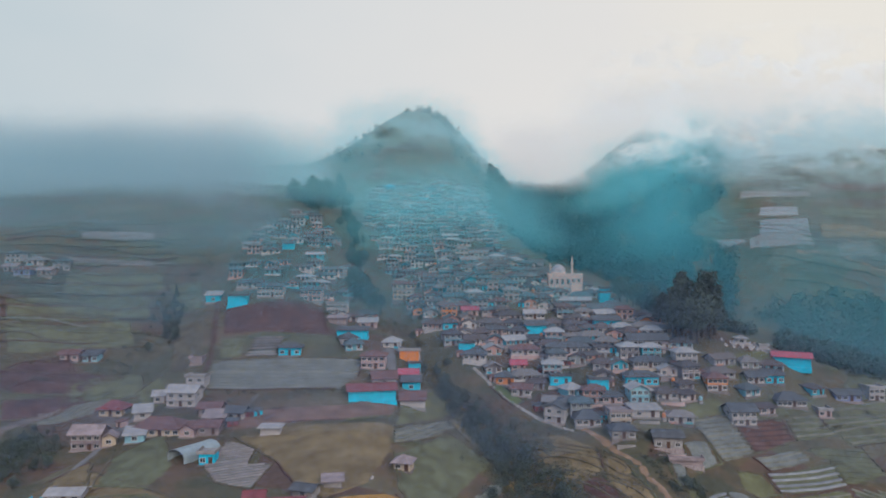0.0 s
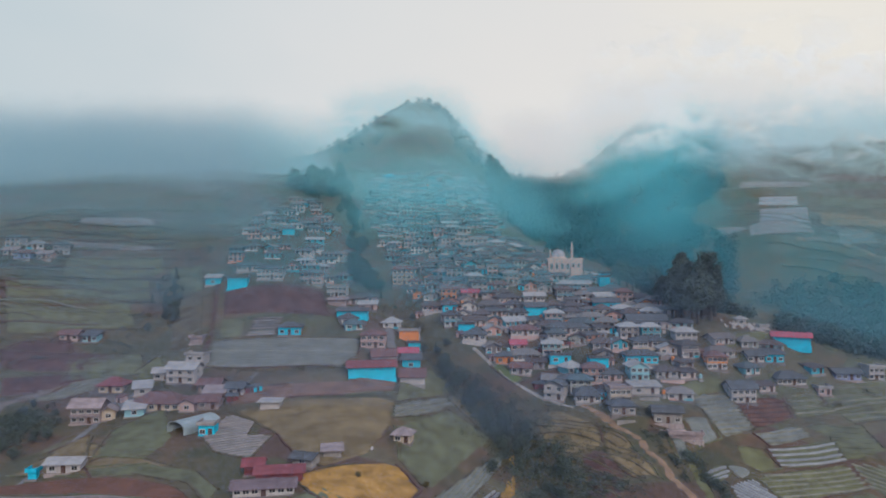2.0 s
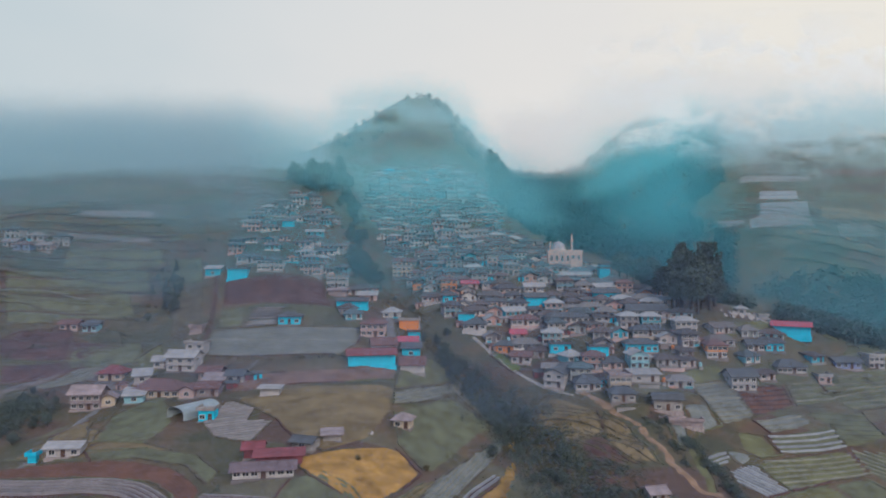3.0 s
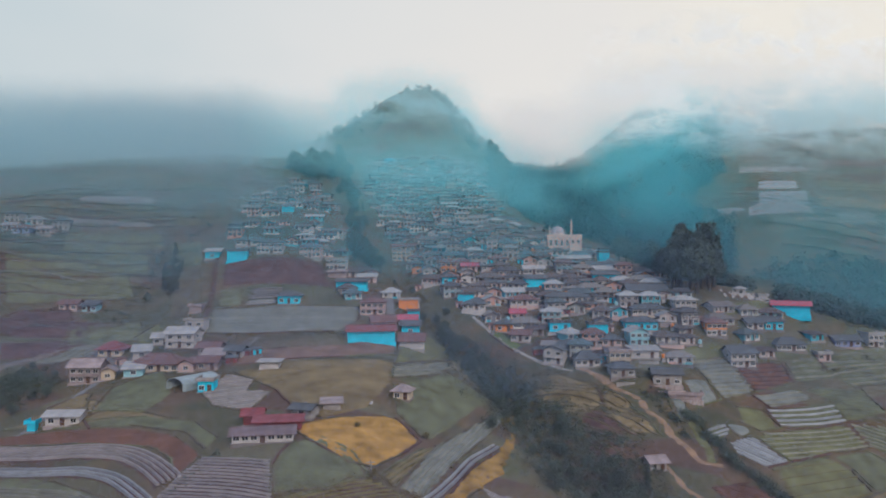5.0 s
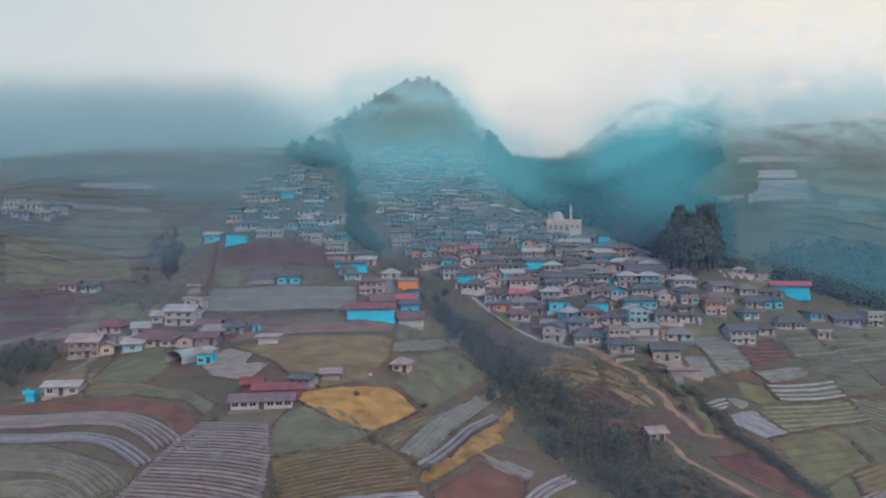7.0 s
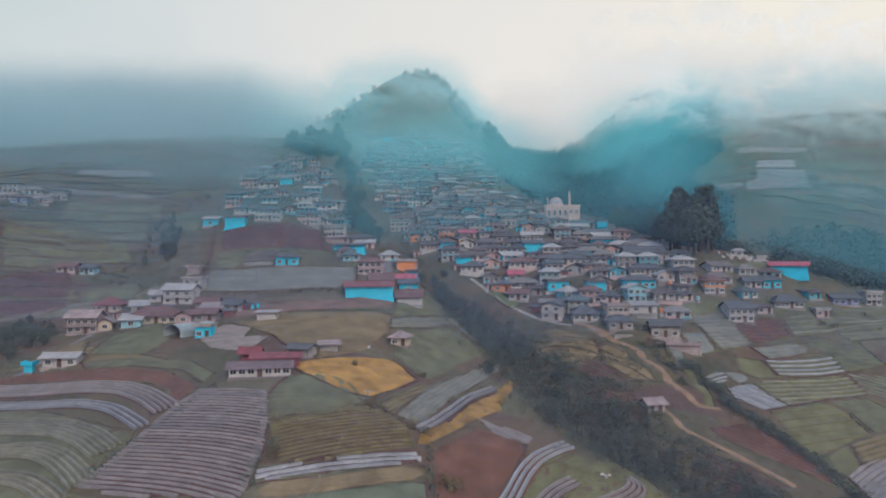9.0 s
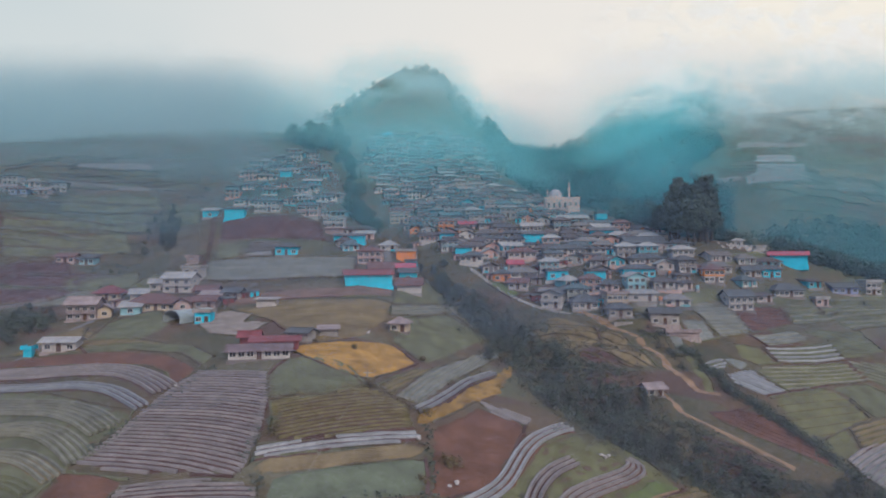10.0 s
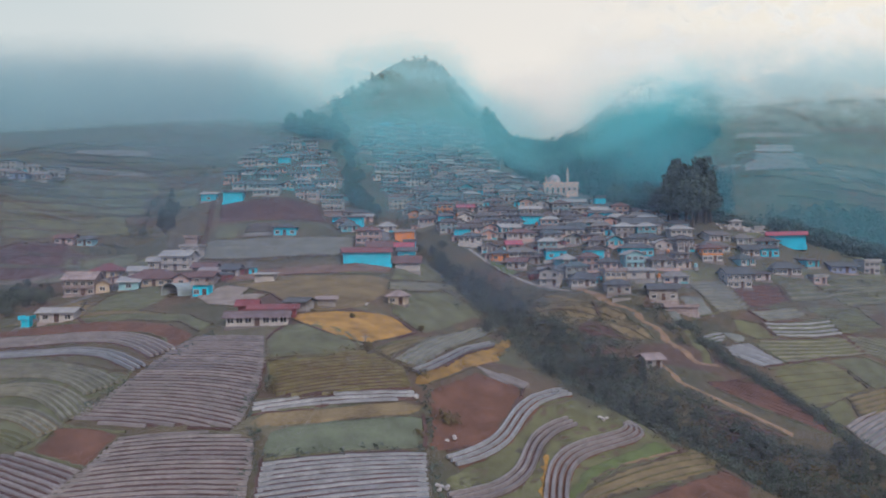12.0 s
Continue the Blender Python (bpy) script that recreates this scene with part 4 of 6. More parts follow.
way("road_3", [(-17, 216), (-15, 196), (-13, 183)], 3.0, TARMAC, "grey lane between houses")
way("road_4", [(15, 214), (32, 218), (49, 223), (62, 223)], 2.6, TARMAC, "grey road crossing the village slope")
way("path_3", [(-76, 230), (-70, 208), (-67, 196), (-66, 182)], 2.2, DARKSOIL, "dark overgrown field path")


# low overgrown banks between the small terraces of the misty slope
for k in range(34):
    y0 = 203 + 2.7 * k
    x0, x1 = -180 + random.uniform(0, 40), -84 - .25 * (y0 - 203) - random.uniform(0, 30)
    pts = [(x0 + (x1 - x0) * i / 40, y0 + 9 * (x0 + (x1 - x0) * i / 40 + 130) / 50 + 0.5 * math.sin(i * .3 + k)) for i in range(41)]
    mat = (VERGE, DARKSOIL, VERGE, CROP, VERGE, PALEGREEN, DARKSOIL)[k % 7]
    tagged(new("terrace_bank", bed_mesh(pts, random.uniform(.7, 1.5), random.uniform(.08, .25), mat, 0.15)), "low earth bank between narrow terraces", "bank", group="terrace banks", kind="structure")


for k in range(16):
    y0 = 236 + 7.0 * k
    x0, x1 = 128 + .12 * (y0 - 236) + random.uniform(0, 14), 210 + random.uniform(0, 60)
    pts = [(x0 + (x1 - x0) * i / 40, y0 - 5 * ((x0 + (x1 - x0) * i / 40 - 170) / 45) + 0.6 * math.sin(i * .3 + k)) for i in range(41)]
    mat = (VERGE, DARKSOIL, CROP, PALEGREEN)[k % 4]
    tagged(new("terrace_bank", bed_mesh(pts, random.uniform(.7, 1.5), random.uniform(.08, .25), mat, 0.15)), "low earth bank between narrow terraces", "bank", group="terrace banks", kind="structure")


# ---- houses ----
PANES = {}


def window(w, h, parent, x, y, z, turn=0):
    """A white frame proud of the wall with a dark pane and a mullion."""
    key = (round(w, 2), round(h, 2))
    if key not in PANES:
        bm = boxes((-w / 2, w / 2, -.07, .05, h - .11, h), (-w / 2 - .06, w / 2 + .06, -.13, .05, 0, .1), (-w / 2, -w / 2 + .11, -.07, .05, .1, h - .11), (w / 2 - .11, w / 2, -.07, .05, .1, h - .11), (-.04, .04, -.06, .05, .1, h - .11))
        f = part("window", bm, FRAME, None)
        g = part("pane", boxes((-w / 2 + .08, w / 2 - .08, -.03, .02, .08, h - .08)), GLASSY, None)
        PANES[key] = (f.data, g.data)
        bpy.data.objects.remove(f), bpy.data.objects.remove(g)
    f = part("window", PANES[key][0], FRAME, parent)
    f.location, f.rotation_euler = (x, y, z), (0, 0, radians(turn))
    part("pane", PANES[key][1], GLASSY, f)


def boxed(name, size):
    me = bpy.data.meshes.new(name)
    bm = boxes(size)
    bm.to_mesh(me)
    bm.free()
    me.materials.append(FRAME)
    return me


def far_window(parent, x, y, z):
    """A small window of a distant house: frame and pane in one mesh."""
    if "far" not in PANES:
        me = mesh_of("window", [], [], FRAME)
        bm = boxes((-.55, .55, -.06, .05, 0, 1.02))
        box(bm, -.48, .48, -.075, -.05, .08, .94)
        for f in bm.faces[6:]:
            f.material_index = 1
        bm.to_mesh(me)
        bm.free()
        me.materials.append(GLASSY)
        PANES["far"] = me
    part("window", PANES["far"], FRAME, parent).location = (x, y, z)


def roof_mesh(kind, w, d, z, rise, over=0.6):
    """Roofs with thickness and overhang: hip, gable (ridge along the front), front (gable to the front), lean or flat."""
    bm = bmesh.new()
    x, y0, y1, t = w / 2 + over, -over * 1.5, d + over, 0.14
    if kind == "hip":
        r = min(x, (y1 - y0) / 2) * 0.85
        top = [(-x + r, (y0 + y1) / 2), (x - r, (y0 + y1) / 2)]
        low = [bm.verts.new((a, b_, z - .02)) for a, b_ in ((-x, y0), (x, y0), (x, y1), (-x, y1))]
        eave = [bm.verts.new((a, b_, z + t)) for a, b_ in ((-x, y0), (x, y0), (x, y1), (-x, y1))]
        rg = [bm.verts.new((a, b_, z + t + rise)) for a, b_ in top]
        bm.faces.new(low[::-1])
        for i in range(4):
            bm.faces.new((low[i], low[(i + 1) % 4], eave[(i + 1) % 4], eave[i]))
        bm.faces.new((eave[0], eave[1], rg[1], rg[0]))
        bm.faces.new((eave[1], eave[2], rg[1]))
        bm.faces.new((eave[2], eave[3], rg[0], rg[1]))
        bm.faces.new((eave[3], eave[0], rg[0]))
        box(bm, -x + r - .1, x - r + .1, (y0 + y1) / 2 - .13, (y0 + y1) / 2 + .13, z + t + rise - .04, z + t + rise + .08)
    elif kind == "gable":
        m = (y0 + y1) / 2
        prism(bm, [(y0, z - .02), (m, z + rise), (y1, z - .02), (y1, z + t), (m, z + rise + t), (y0, z + t)], -x, x)
        bmesh.ops.rotate(bm, verts=bm.verts[:], cent=(0, 0, 0), matrix=Matrix.Rotation(radians(90), 3, "Z"))
        box(bm, -x, x, m - .14, m + .14, z + rise + t - .05, z + rise + t + .07)
    elif kind == "front":
        prism(bm, [(-x, z - .02), (0, z + rise), (x, z - .02), (x, z + t), (0, z + rise + t), (-x, z + t)], y0, y1)
    elif kind == "lean":
        prism(bm, [(y0, z - .02), (y1, z + rise), (y1, z + rise + t), (y0, z + t)], -x, x)
        bmesh.ops.rotate(bm, verts=bm.verts[:], cent=(0, 0, 0), matrix=Matrix.Rotation(radians(90), 3, "Z"))
    else:
        box(bm, -x + over * .5, x - over * .5, y0 + over * .5, y1, z, z + .16)
        for q in ((-x + over * .5, x - over * .5, y0 + over * .5, y0 + over * .5 + .14), (-x + over * .5, -x + over * .5 + .14, y0 + over * .5 + .14, y1), (x - over * .5 - .14, x - over * .5, y0 + over * .5 + .14, y1)):
            box(bm, *q, z + .16, z + .75)
    return bm


def house(name, w, d, storeys, roof, wall_mat, roof_mat, label, windows=None, storey=2.0, rise=1.4, upper=None, deep=3.2, sides=True, plinth=None, far=False, porch=False, group="village houses"):
    """A house whose front foot is at the origin and which runs back along +y."""
    root = new(name)
    tall = storeys * storey
    split = storey if upper else tall
    part("plinth", boxes((-w / 2 - .25, w / 2 + .25, -.5, d, -deep, .05)), plinth or PLINTH, root)
    gable = roof in ("gable", "front")
    bm = boxes((-w / 2, w / 2, 0, d, .05, split))
    if gable and not upper:
        if roof == "front":
            prism(bm, [(-w / 2, tall), (w / 2, tall), (0, tall + rise * .93)], .01, d - .01)
        else:
            for xx in (-w / 2, w / 2 - .15):
                v = [bm.verts.new((xx + k, yy, zz)) for k in (0, .15) for yy, zz in ((0, tall), (d, tall), (d / 2, tall + rise * .93))]
                bm.faces.new(v[:3]), bm.faces.new(v[3:][::-1])
                for i in range(3):
                    bm.faces.new((v[i], v[(i + 1) % 3], v[3 + (i + 1) % 3], v[3 + i]))
    part("wall", bm, wall_mat, root)
    if upper:
        part("upper_wall", boxes((-w / 2 - .1, w / 2 + .1, -.15, d, split, tall)), upper, root)
    part("roof", roof_mesh(roof, w, d, tall, rise), roof_mat, root)
    count = max(2, int(w / 1.75)) if windows is None else windows
    face = -.0
    for s in range(storeys):
        front = face - (.15 if upper and s else 0)
        for k in range(count):
            x = (k + .5) * w / count - w / 2
            if s == 0 and k == count // 2 and count > 1:
                dr = part("door", boxes((-.34, .34, -.06, .03, 0, 1.52), (-.42, -.34, -.08, .03, 0, 1.6), (.34, .42, -.08, .03, 0, 1.6), (-.34, .34, -.08, .03, 1.52, 1.6)), DOOR, root)
                dr.location = (x, front, .05)
            elif far:
                far_window(root, x, front, s * storey + .5)
            else:
                window(1.2, 1.0, root, x, front, s * storey + .5)
    if sides and d > 4:
        for sgn in (-1, 1):
            window(1.0, 1.05, root, sgn * (w / 2 + (.1 if upper and storeys > 1 else 0)), d * .4, (storeys - 1) * storey + .6, 90 * sgn)
    if storeys > 1 and not upper and w < 9:
        part("balcony", boxes((-w / 2, w / 2, -.75, -.0, storey - .12, storey), (-w / 2, w / 2, -.75, -.68, storey + .55, storey + .62), *[(-w / 2 + k * (w - .08) / 6, -w / 2 + k * (w - .08) / 6 + .08, -.75, -.68, storey, storey + .55) for k in range(7)]), wall_mat, root)
    if porch:
        for k in range(4):
            post = part("post", PANES.setdefault(("post", storey), boxed("post", (-.09, .09, -.09, .09, 0, storey))), FRAME, root)
            post.location = (-w / 2 + .2 + k * (w - .4) / 3, -.55, 0)
        for a, c in ((-w / 2 + .12, -.7), (.7, w / 2 - .12)):
            part("parapet", boxes((a, c, -.62, -.5, 0, .55)), wall_mat, root)
    return tagged(root, label, "house", group=group)


def set_down(ob, x, y, yaw=0.0, dz=0.0, back=2.0):
    """Stands a thing with its front foot at x, y on the slope."""
    a = radians(yaw)
    z = ground_z(x - math.sin(a) * back, y + math.cos(a) * back)
    ob.matrix_basis = pose(x, y, z + dz, 0, 0, yaw)
    return ob


TAKEN = []


def own(x, y, yaw, *args, dz=0.0, back=0.4, **kw):
    bold = 1.16 if args[4] is CYAN and args[2] == 1 and args[0] < 11 else 1.0
    args = (args[0] * .82 * bold, args[1] * .8, *args[2:])
    kw["storey"], kw["rise"] = kw.get("storey", 2.0) * .9 * bold ** 1.6, kw.get("rise", 1.4) * .85
    ob = house("house", *args, **kw)
    TAKEN.append((x, y + args[1] / 2, args[0] / 2))
    return set_down(ob, x, y, yaw, dz, back)


# the houses that stand out, each with its own colours
own(-17.9, 172.8, 10, 14.5, 7.5, 1, "gable", CYAN, REDROOF, "long bright cyan shed with a red sheet roof", windows=0, storey=3.2, rise=1.4, sides=False, plinth=CYAN, deep=2.6)
own(-9.9, 199.0, 0, 6.8, 5.0, 1, "flat", ORANGE, CONCRETE, "tall plain orange house wall with a roof terrace", windows=0, storey=4.6, sides=False, plinth=ORANGE, dz=-0.6)
own(-9.4, 204.2, 0, 6.0, 5.0, 1, "flat", WHITE, CONCRETE, "pale flat-roofed house behind an orange one", windows=3, storey=2.0)
own(-8.2, 195.2, 0, 3.6, 3.0, 1, "flat", CYAN, GREYROOF, "small cyan block below an orange house", windows=0, sides=False)
own(-8.5, 182.6, 0, 5.0, 4.0, 1, "lean", CYAN, GREYROOF, "cyan lean-to house with grey roof", windows=1)
own(-9.5, 187.0, 0, 6.0, 4.5, 1, "gable", WHITE, MAGENTA, "white house with a red sheet roof")
own(-7.8, 174.4, 0, 7.5, 6.0, 1, "gable", WHITE, BROWNROOF, "white house with a large brown tiled roof", windows=0, storey=2.2, rise=2.2)
own(-19.5, 189.4, -3, 8.0, 6.5, 2, "hip", PINK, BROWNROOF, "two-storey pink house with brown roof", windows=4)
own(-15.5, 181.0, 10, 7.5, 6.0, 1, "gable", WHITE, BROWNROOF, "low house with a broad brown roof", storey=2.4, rise=2.0)
own(-27.9, 209.0, -3, 11.4, 4.0, 1, "lean", CYAN, GREYROOF, "long bright cyan wall of a low house", windows=0, storey=2.5, rise=0.9, sides=False, plinth=CYAN, deep=1.2)
own(-44.2, 196.5, 3, 6.6, 5.5, 1, "hip", CYAN, GREYROOF, "pale cyan house with a blue-grey hip roof", windows=3)
own(-67.8, 225.0, 4, 6.7, 5.0, 1, "flat", CYAN, GREYROOF, "bright cyan block at the edge of a field", windows=0, storey=3.0, plinth=CYAN, deep=1.5)
own(-77.5, 229.8, 4, 5.0, 4.5, 1, "lean", CYAN, PALEROOF, "small cyan house beside a field path", windows=1, sides=False)
own(-58.0, 229.0, 0, 10.5, 6.0, 2, "hip", WHITE, GREYROOF, "white two-storey house with a row of windows", windows=6)
own(-66.5, 235.0, 0, 11.0, 6.0, 1, "hip", WHITE, GREYROOF, "long plain white house with a grey gable roof")
own(-44.8, 230.8, -3, 8.6, 6.0, 2, "hip", PINK, GREYROOF, "pinkish two-storey house above a bare field", windows=5)
own(-35.5, 227.4, -3, 8.0, 6.0, 2, "flat", WHITE, CONCRETE, "flat-roofed white house with a row of windows", windows=5)
own(-34.0, 219.5, 0, 7.0, 5.0, 1, "lean", PINKROOF, PINKROOF, "low weathered shed with pale roof", windows=0, storey=2.2, rise=0.6)
own(-24.5, 222.0, 0, 7.0, 4.0, 1, "lean", PINK, PALEROOF, "low house with a pale sheet roof", windows=2)
own(-66.8, 173.6, -4, 9.0, 6.5, 2, "gable", WHITE, PALEROOF, "two-storey white house with pale front canopy", windows=3, rise=1.8)
own(-66.0, 181.5, -4, 6.0, 5.0, 2, "flat", WHITE, CONCRETE, "white block house above the hamlet", windows=2)
own(-83.2, 170.6, -3, 7.2, 6.0, 1, "hip", CREAM, REDROOF, "cream house with a dark red hip roof", windows=3, rise=2.0)
own(-80.5, 153.6, 2, 8.0, 5.0, 2, "gable", PINKROOF, PINKROOF, "house with a wide faded pinkish roof", windows=4, rise=2.0, storey=2.0)
own(-76.0, 155.0, 20, 3.6, 4.0, 1, "front", CREAM, PINKROOF, "small cream house with a pinkish gable", windows=1)
own(-66.8, 158.6, 0, 13.2, 8.0, 1, "hip", CREAM, BROWNROOF, "long hall with a large brown-red hip roof", windows=6, rise=2.4)
own(-59.2, 157.6, 0, 4.2, 4.5, 1, "front", PINK, BROWNROOF, "small house with a red gable", windows=1)
own(-57.8, 168.6, 0, 6.4, 5.0, 1, "gable", PINKROOF, BROWNROOF, "low house with a reddish tiled roof", windows=2)
own(-55.0, 164.0, 5, 5.6, 4.0, 1, "lean", PINKROOF, PINKROOF, "low house with faded pink roof", windows=2)
own(-54.7, 158.6, 0, 6.0, 4.5, 1, "gable", PINKROOF, BROWNROOF, "low brown-roofed house beside a lane", windows=2)
own(-50.6, 166.0, -8, 5.0, 4.0, 1, "gable", WHITE, GREYROOF, "small plain white house with a grey gable roof", windows=2)
own(-70.5, 155.8, 12, 5.0, 4.0, 1, "lean", SKYBLUE, PALEROOF, "pale blue shed with light sheet roof", windows=1, sides=False)
own(-74.0, 168.0, 20, 4.6, 4.5, 1, "lean", WHITE, PALEROOF, "small white house at the roadside", windows=1)
own(-72.5, 176.0, 10, 5.0, 4.0, 1, "gable", WHITE, PALEROOF, "small white house on the hamlet lane", windows=2)
own(-49.3, 142.2, 0, 3.4, 3.6, 1, "flat", CYAN, CONCRETE, "small cyan house beside the greenhouse", windows=2, storey=2.1)
own(-39.5, 155.6, -2, 5.4, 3.2, 1, "lean", WHITE, PALEROOF, "white box shed standing in bare earth", windows=0, storey=2.0, rise=0.3, deep=0.8, sides=False)
own(-73.1, 131.4, 4, 7.6, 4.5, 1, "gable", WHITE, PALEROOF, "low open shed with a pale sheet roof", windows=3, storey=2.0, rise=0.9)
own(-78.5, 130.4, 4, 1.6, 1.6, 1, "flat", CYAN, CYAN, "small cyan water tank box", windows=0, storey=1.3, deep=0.8, sides=False)
own(-31.0, 118.0, 9, 12.6, 4.6, 1, "gable", WHITE, MAUVEROOF, "long low white farm building with a weathered mauve roof", windows=7, storey=1.6, rise=1.1)
own(-29.4, 122.6, 9, 10.0, 2.6, 1, "lean", DULLRED, DULLRED, "low red sheet lean-to behind a farm building", windows=0, storey=1.9, rise=0.7, sides=False)
own(-34.8, 125.4, 9, 4.0, 3.4, 1, "gable", DULLRED, DULLRED, "small red-roofed annex behind a farm building", windows=0, storey=1.9, rise=1.2)
own(-8.7, 144.8, -12, 4.4, 4.0, 1, "hip", CREAM, PINKROOF, "small farm hut with a worn pinkish roof", windows=2, storey=2.0)
own(-26.5, 128.4, -18, 5.0, 4.0, 1, "gable", CONCRETE, GREYROOF, "low dark-roofed hut among rubble", windows=1, storey=1.8, rise=0.9)
own(-21.5, 133.0, 10, 4.2, 3.4, 1, "lean", CONCRETE, PINKROOF, "low hut with a weathered roof", windows=0, storey=1.6, rise=0.5)
own(2.1, 231.0, -4, 6.2, 6.0, 2, "hip", ORANGE, BROWNROOF, "two-storey orange house with brown roof", windows=3, plinth=ORANGE)
own(9.2, 229.6, 0, 6.4, 5.0, 1, "gable", PINK, MAGENTA, "house with a bright pink-red roof", windows=2, rise=1.3)
own(-15.3, 255.6, -10, 8.6, 6.0, 2, "flat", CREAM, CONCRETE, "cream-yellow two-storey house at the ravine's edge", windows=4, dz=0.5)
own(-8.5, 240.0, 0, 5.0, 5.0, 1, "front", ORANGE, GREYROOF, "small orange house with a front gable", windows=1)
own(74.7, 185.6, -3, 6.4, 6.0, 2, "hip", WHITE, BROWNROOF, "two-storey house, white below and orange above", windows=4, upper=ORANGE)
own(101.0, 197.6, -26, 12.0, 7.5, 1, "gable", CYAN, MAGENTA, "large bright cyan hall with a red sheet roof", windows=0, storey=3.0, rise=1.3, sides=True, plinth=CYAN, deep=1.5, dz=0.2)
own(77.6, 175.6, 4, 8.0, 6.5, 2, "gable", WHITE, GREYROOF, "two-storey whitish house with a dark grey roof", windows=4, rise=2.0)
own(93.9, 183.4, 0, 9.4, 6.5, 1, "hip", WHITE, GREYROOF, "long white house with a grey hip roof", windows=6, rise=2.0)
own(87.0, 189.4, 0, 5.5, 5.0, 1, "gable", WHITE, GREYROOF, "plain white house with a grey gable roof", windows=3)
own(92.6, 190.2, 0, 5.2, 5.0, 1, "lean", CYAN, GREYROOF, "cyan house with blue-grey roof", windows=3)
own(101.8, 181.6, 0, 4.2, 3.6, 1, "flat", PINK, PALEROOF, "small brick house with a bright pale roof", windows=2)
own(112.2, 188.6, 0, 8.6, 6.0, 1, "gable", LILAC, GREYROOF, "lilac-blue house with a grey roof", windows=4)
own(121.5, 191.0, 0, 5.2, 5.0, 2, "flat", WHITE, PALEROOF, "pale two-storey house at the slope's edge", windows=3)
own(69.5, 194.6, 0, 7.4, 6.0, 2, "hip", WHITE, PALEROOF, "white two-storey house with a bright pale roof", windows=4)
own(51.7, 178.9, 3, 6.0, 6.0, 2, "front", SKYBLUE, PALEROOF, "pale blue two-storey house with a light gable roof", windows=3, rise=1.5)
own(44.6, 179.2, 0, 6.2, 5.5, 1, "hip", PINK, GREYROOF, "pinkish white house with dark roof", windows=3)
own(33.7, 179.6, 0, 6.6, 5.5, 1, "hip", SKYBLUE, GREYROOF, "pale cyan-fronted house with grey roof", windows=3)
own(28.6, 175.6, -28, 6.4, 7.0, 2, "front", WHITE, GREYROOF, "white gable-fronted house at the lane's end", windows=2, storey=2.0)
own(36.8, 172.2, 0, 7.6, 6.0, 1, "hip", WHITE, GREYROOF, "white-fronted house with a broad dark hip roof", windows=4, rise=2.2)
own(44.5, 170.6, 3, 6.4, 6.0, 2, "flat", CREAM, PINKROOF, "cream and orange house with a roof terrace", windows=4, storey=2.1)
own(51.6, 173.4, 0, 8.6, 5.0, 1, "lean", WHITE, PALEROOF, "low shed with a bright white roof", windows=2, storey=2.2, rise=0.8)
own(42.5, 185.2, 0, 5.4, 4.5, 1, "flat", CYAN, GREYROOF, "bright cyan block between dark roofs", windows=0, storey=2.6, plinth=CYAN)
own(54.6, 186.6, 0, 9.2, 6.0, 1, "hip", CYAN, GREYROOF, "cyan-fronted house with a grey roof", windows=5)
own(54.0, 163.4, -8, 8.0, 6.0, 1, "gable", CONCRETE, GREYROOF, "bare grey concrete block house by the fields", windows=3, storey=3.0)
own(56.5, 158.4, -8, 9.0, 2.5, 1, "flat", PINKROOF, PINKROOF, "low pale terrace wall in front of a house", windows=0, storey=1.4, deep=1.5, sides=False)
own(44.0, 165.8, 0, 7.0, 5.5, 1, "hip", CONCRETE, GREYROOF, "low dark-roofed house at the village foot", windows=3, storey=2.3)
own(7.1, 207.8, -8, 5.0, 4.5, 1, "flat", CYAN, GREYROOF, "bright cyan block beside the ravine", windows=0, plinth=CYAN)
own(29.9, 217.0, 8, 7.0, 4.5, 1, "lean", CYAN, GREYROOF, "bright cyan wall above a road", windows=0, storey=2.5, plinth=CYAN, deep=1.0, sides=False)
own(53.4, 221.0, 0, 9.0, 5.0, 1, "lean", CYAN, GREYROOF, "long cyan house above a road", windows=4)
own(2.4, 221.2, 5, 5.0, 5.0, 1, "hip", CYAN, GREYROOF, "small cyan house with a grey hip roof", windows=2)
own(17.3, 217.2, 5, 7.4, 5.0, 1, "lean", PINK, GREYROOF, "salmon pink house along a road", windows=4)
own(9.3, 201.5, -8, 8.0, 6.5, 1, "hip", WHITE, GREYROOF, "pale house on a walled terrace by the lane", windows=4, plinth=WHITE, dz=0.9)
own(37.2, 202.4, 0, 15.0, 6.5, 1, "hip", WHITE, GREYROOF, "wide white house on a pink foot wall", windows=7, plinth=PINK, dz=1.2)
own(24.7, 204.0, 0, 10.0, 6.5, 1, "hip", WHITE, BROWNROOF, "white house with brown-grey hip roof above a low wall", windows=5, plinth=PINK, dz=0.8)
own(61.4, 204.6, 0, 14.0, 6.5, 1, "gable", WHITE, GREYROOF, "very long house with a dark roof", windows=8, rise=2.2)
own(59.0, 194.0, 0, 11.6, 6.0, 1, "hip", WHITE, GREYROOF, "long white house with pink foot wall", windows=7, plinth=PINK)
own(58.9, 248.2, 0, 4.4, 4.5, 2, "flat", CYAN, GREYROOF, "small cyan house at the village edge", windows=0, storey=2.0)
own(40.6, 292.0, 0, 5.0, 4.0, 1, "lean", CYAN, GREYROOF, "small cyan house behind the mosque", windows=0)
own(-27.9, 357.4, 0, 6.5, 5.0, 2, "hip", CYAN, CYAN, "cyan house at the top of the village", windows=3)
own(-60.5, 266.2, 0, 4.4, 4.0, 1, "lean", CYAN, GREYROOF, "small cyan house on the terraced spur", windows=0)
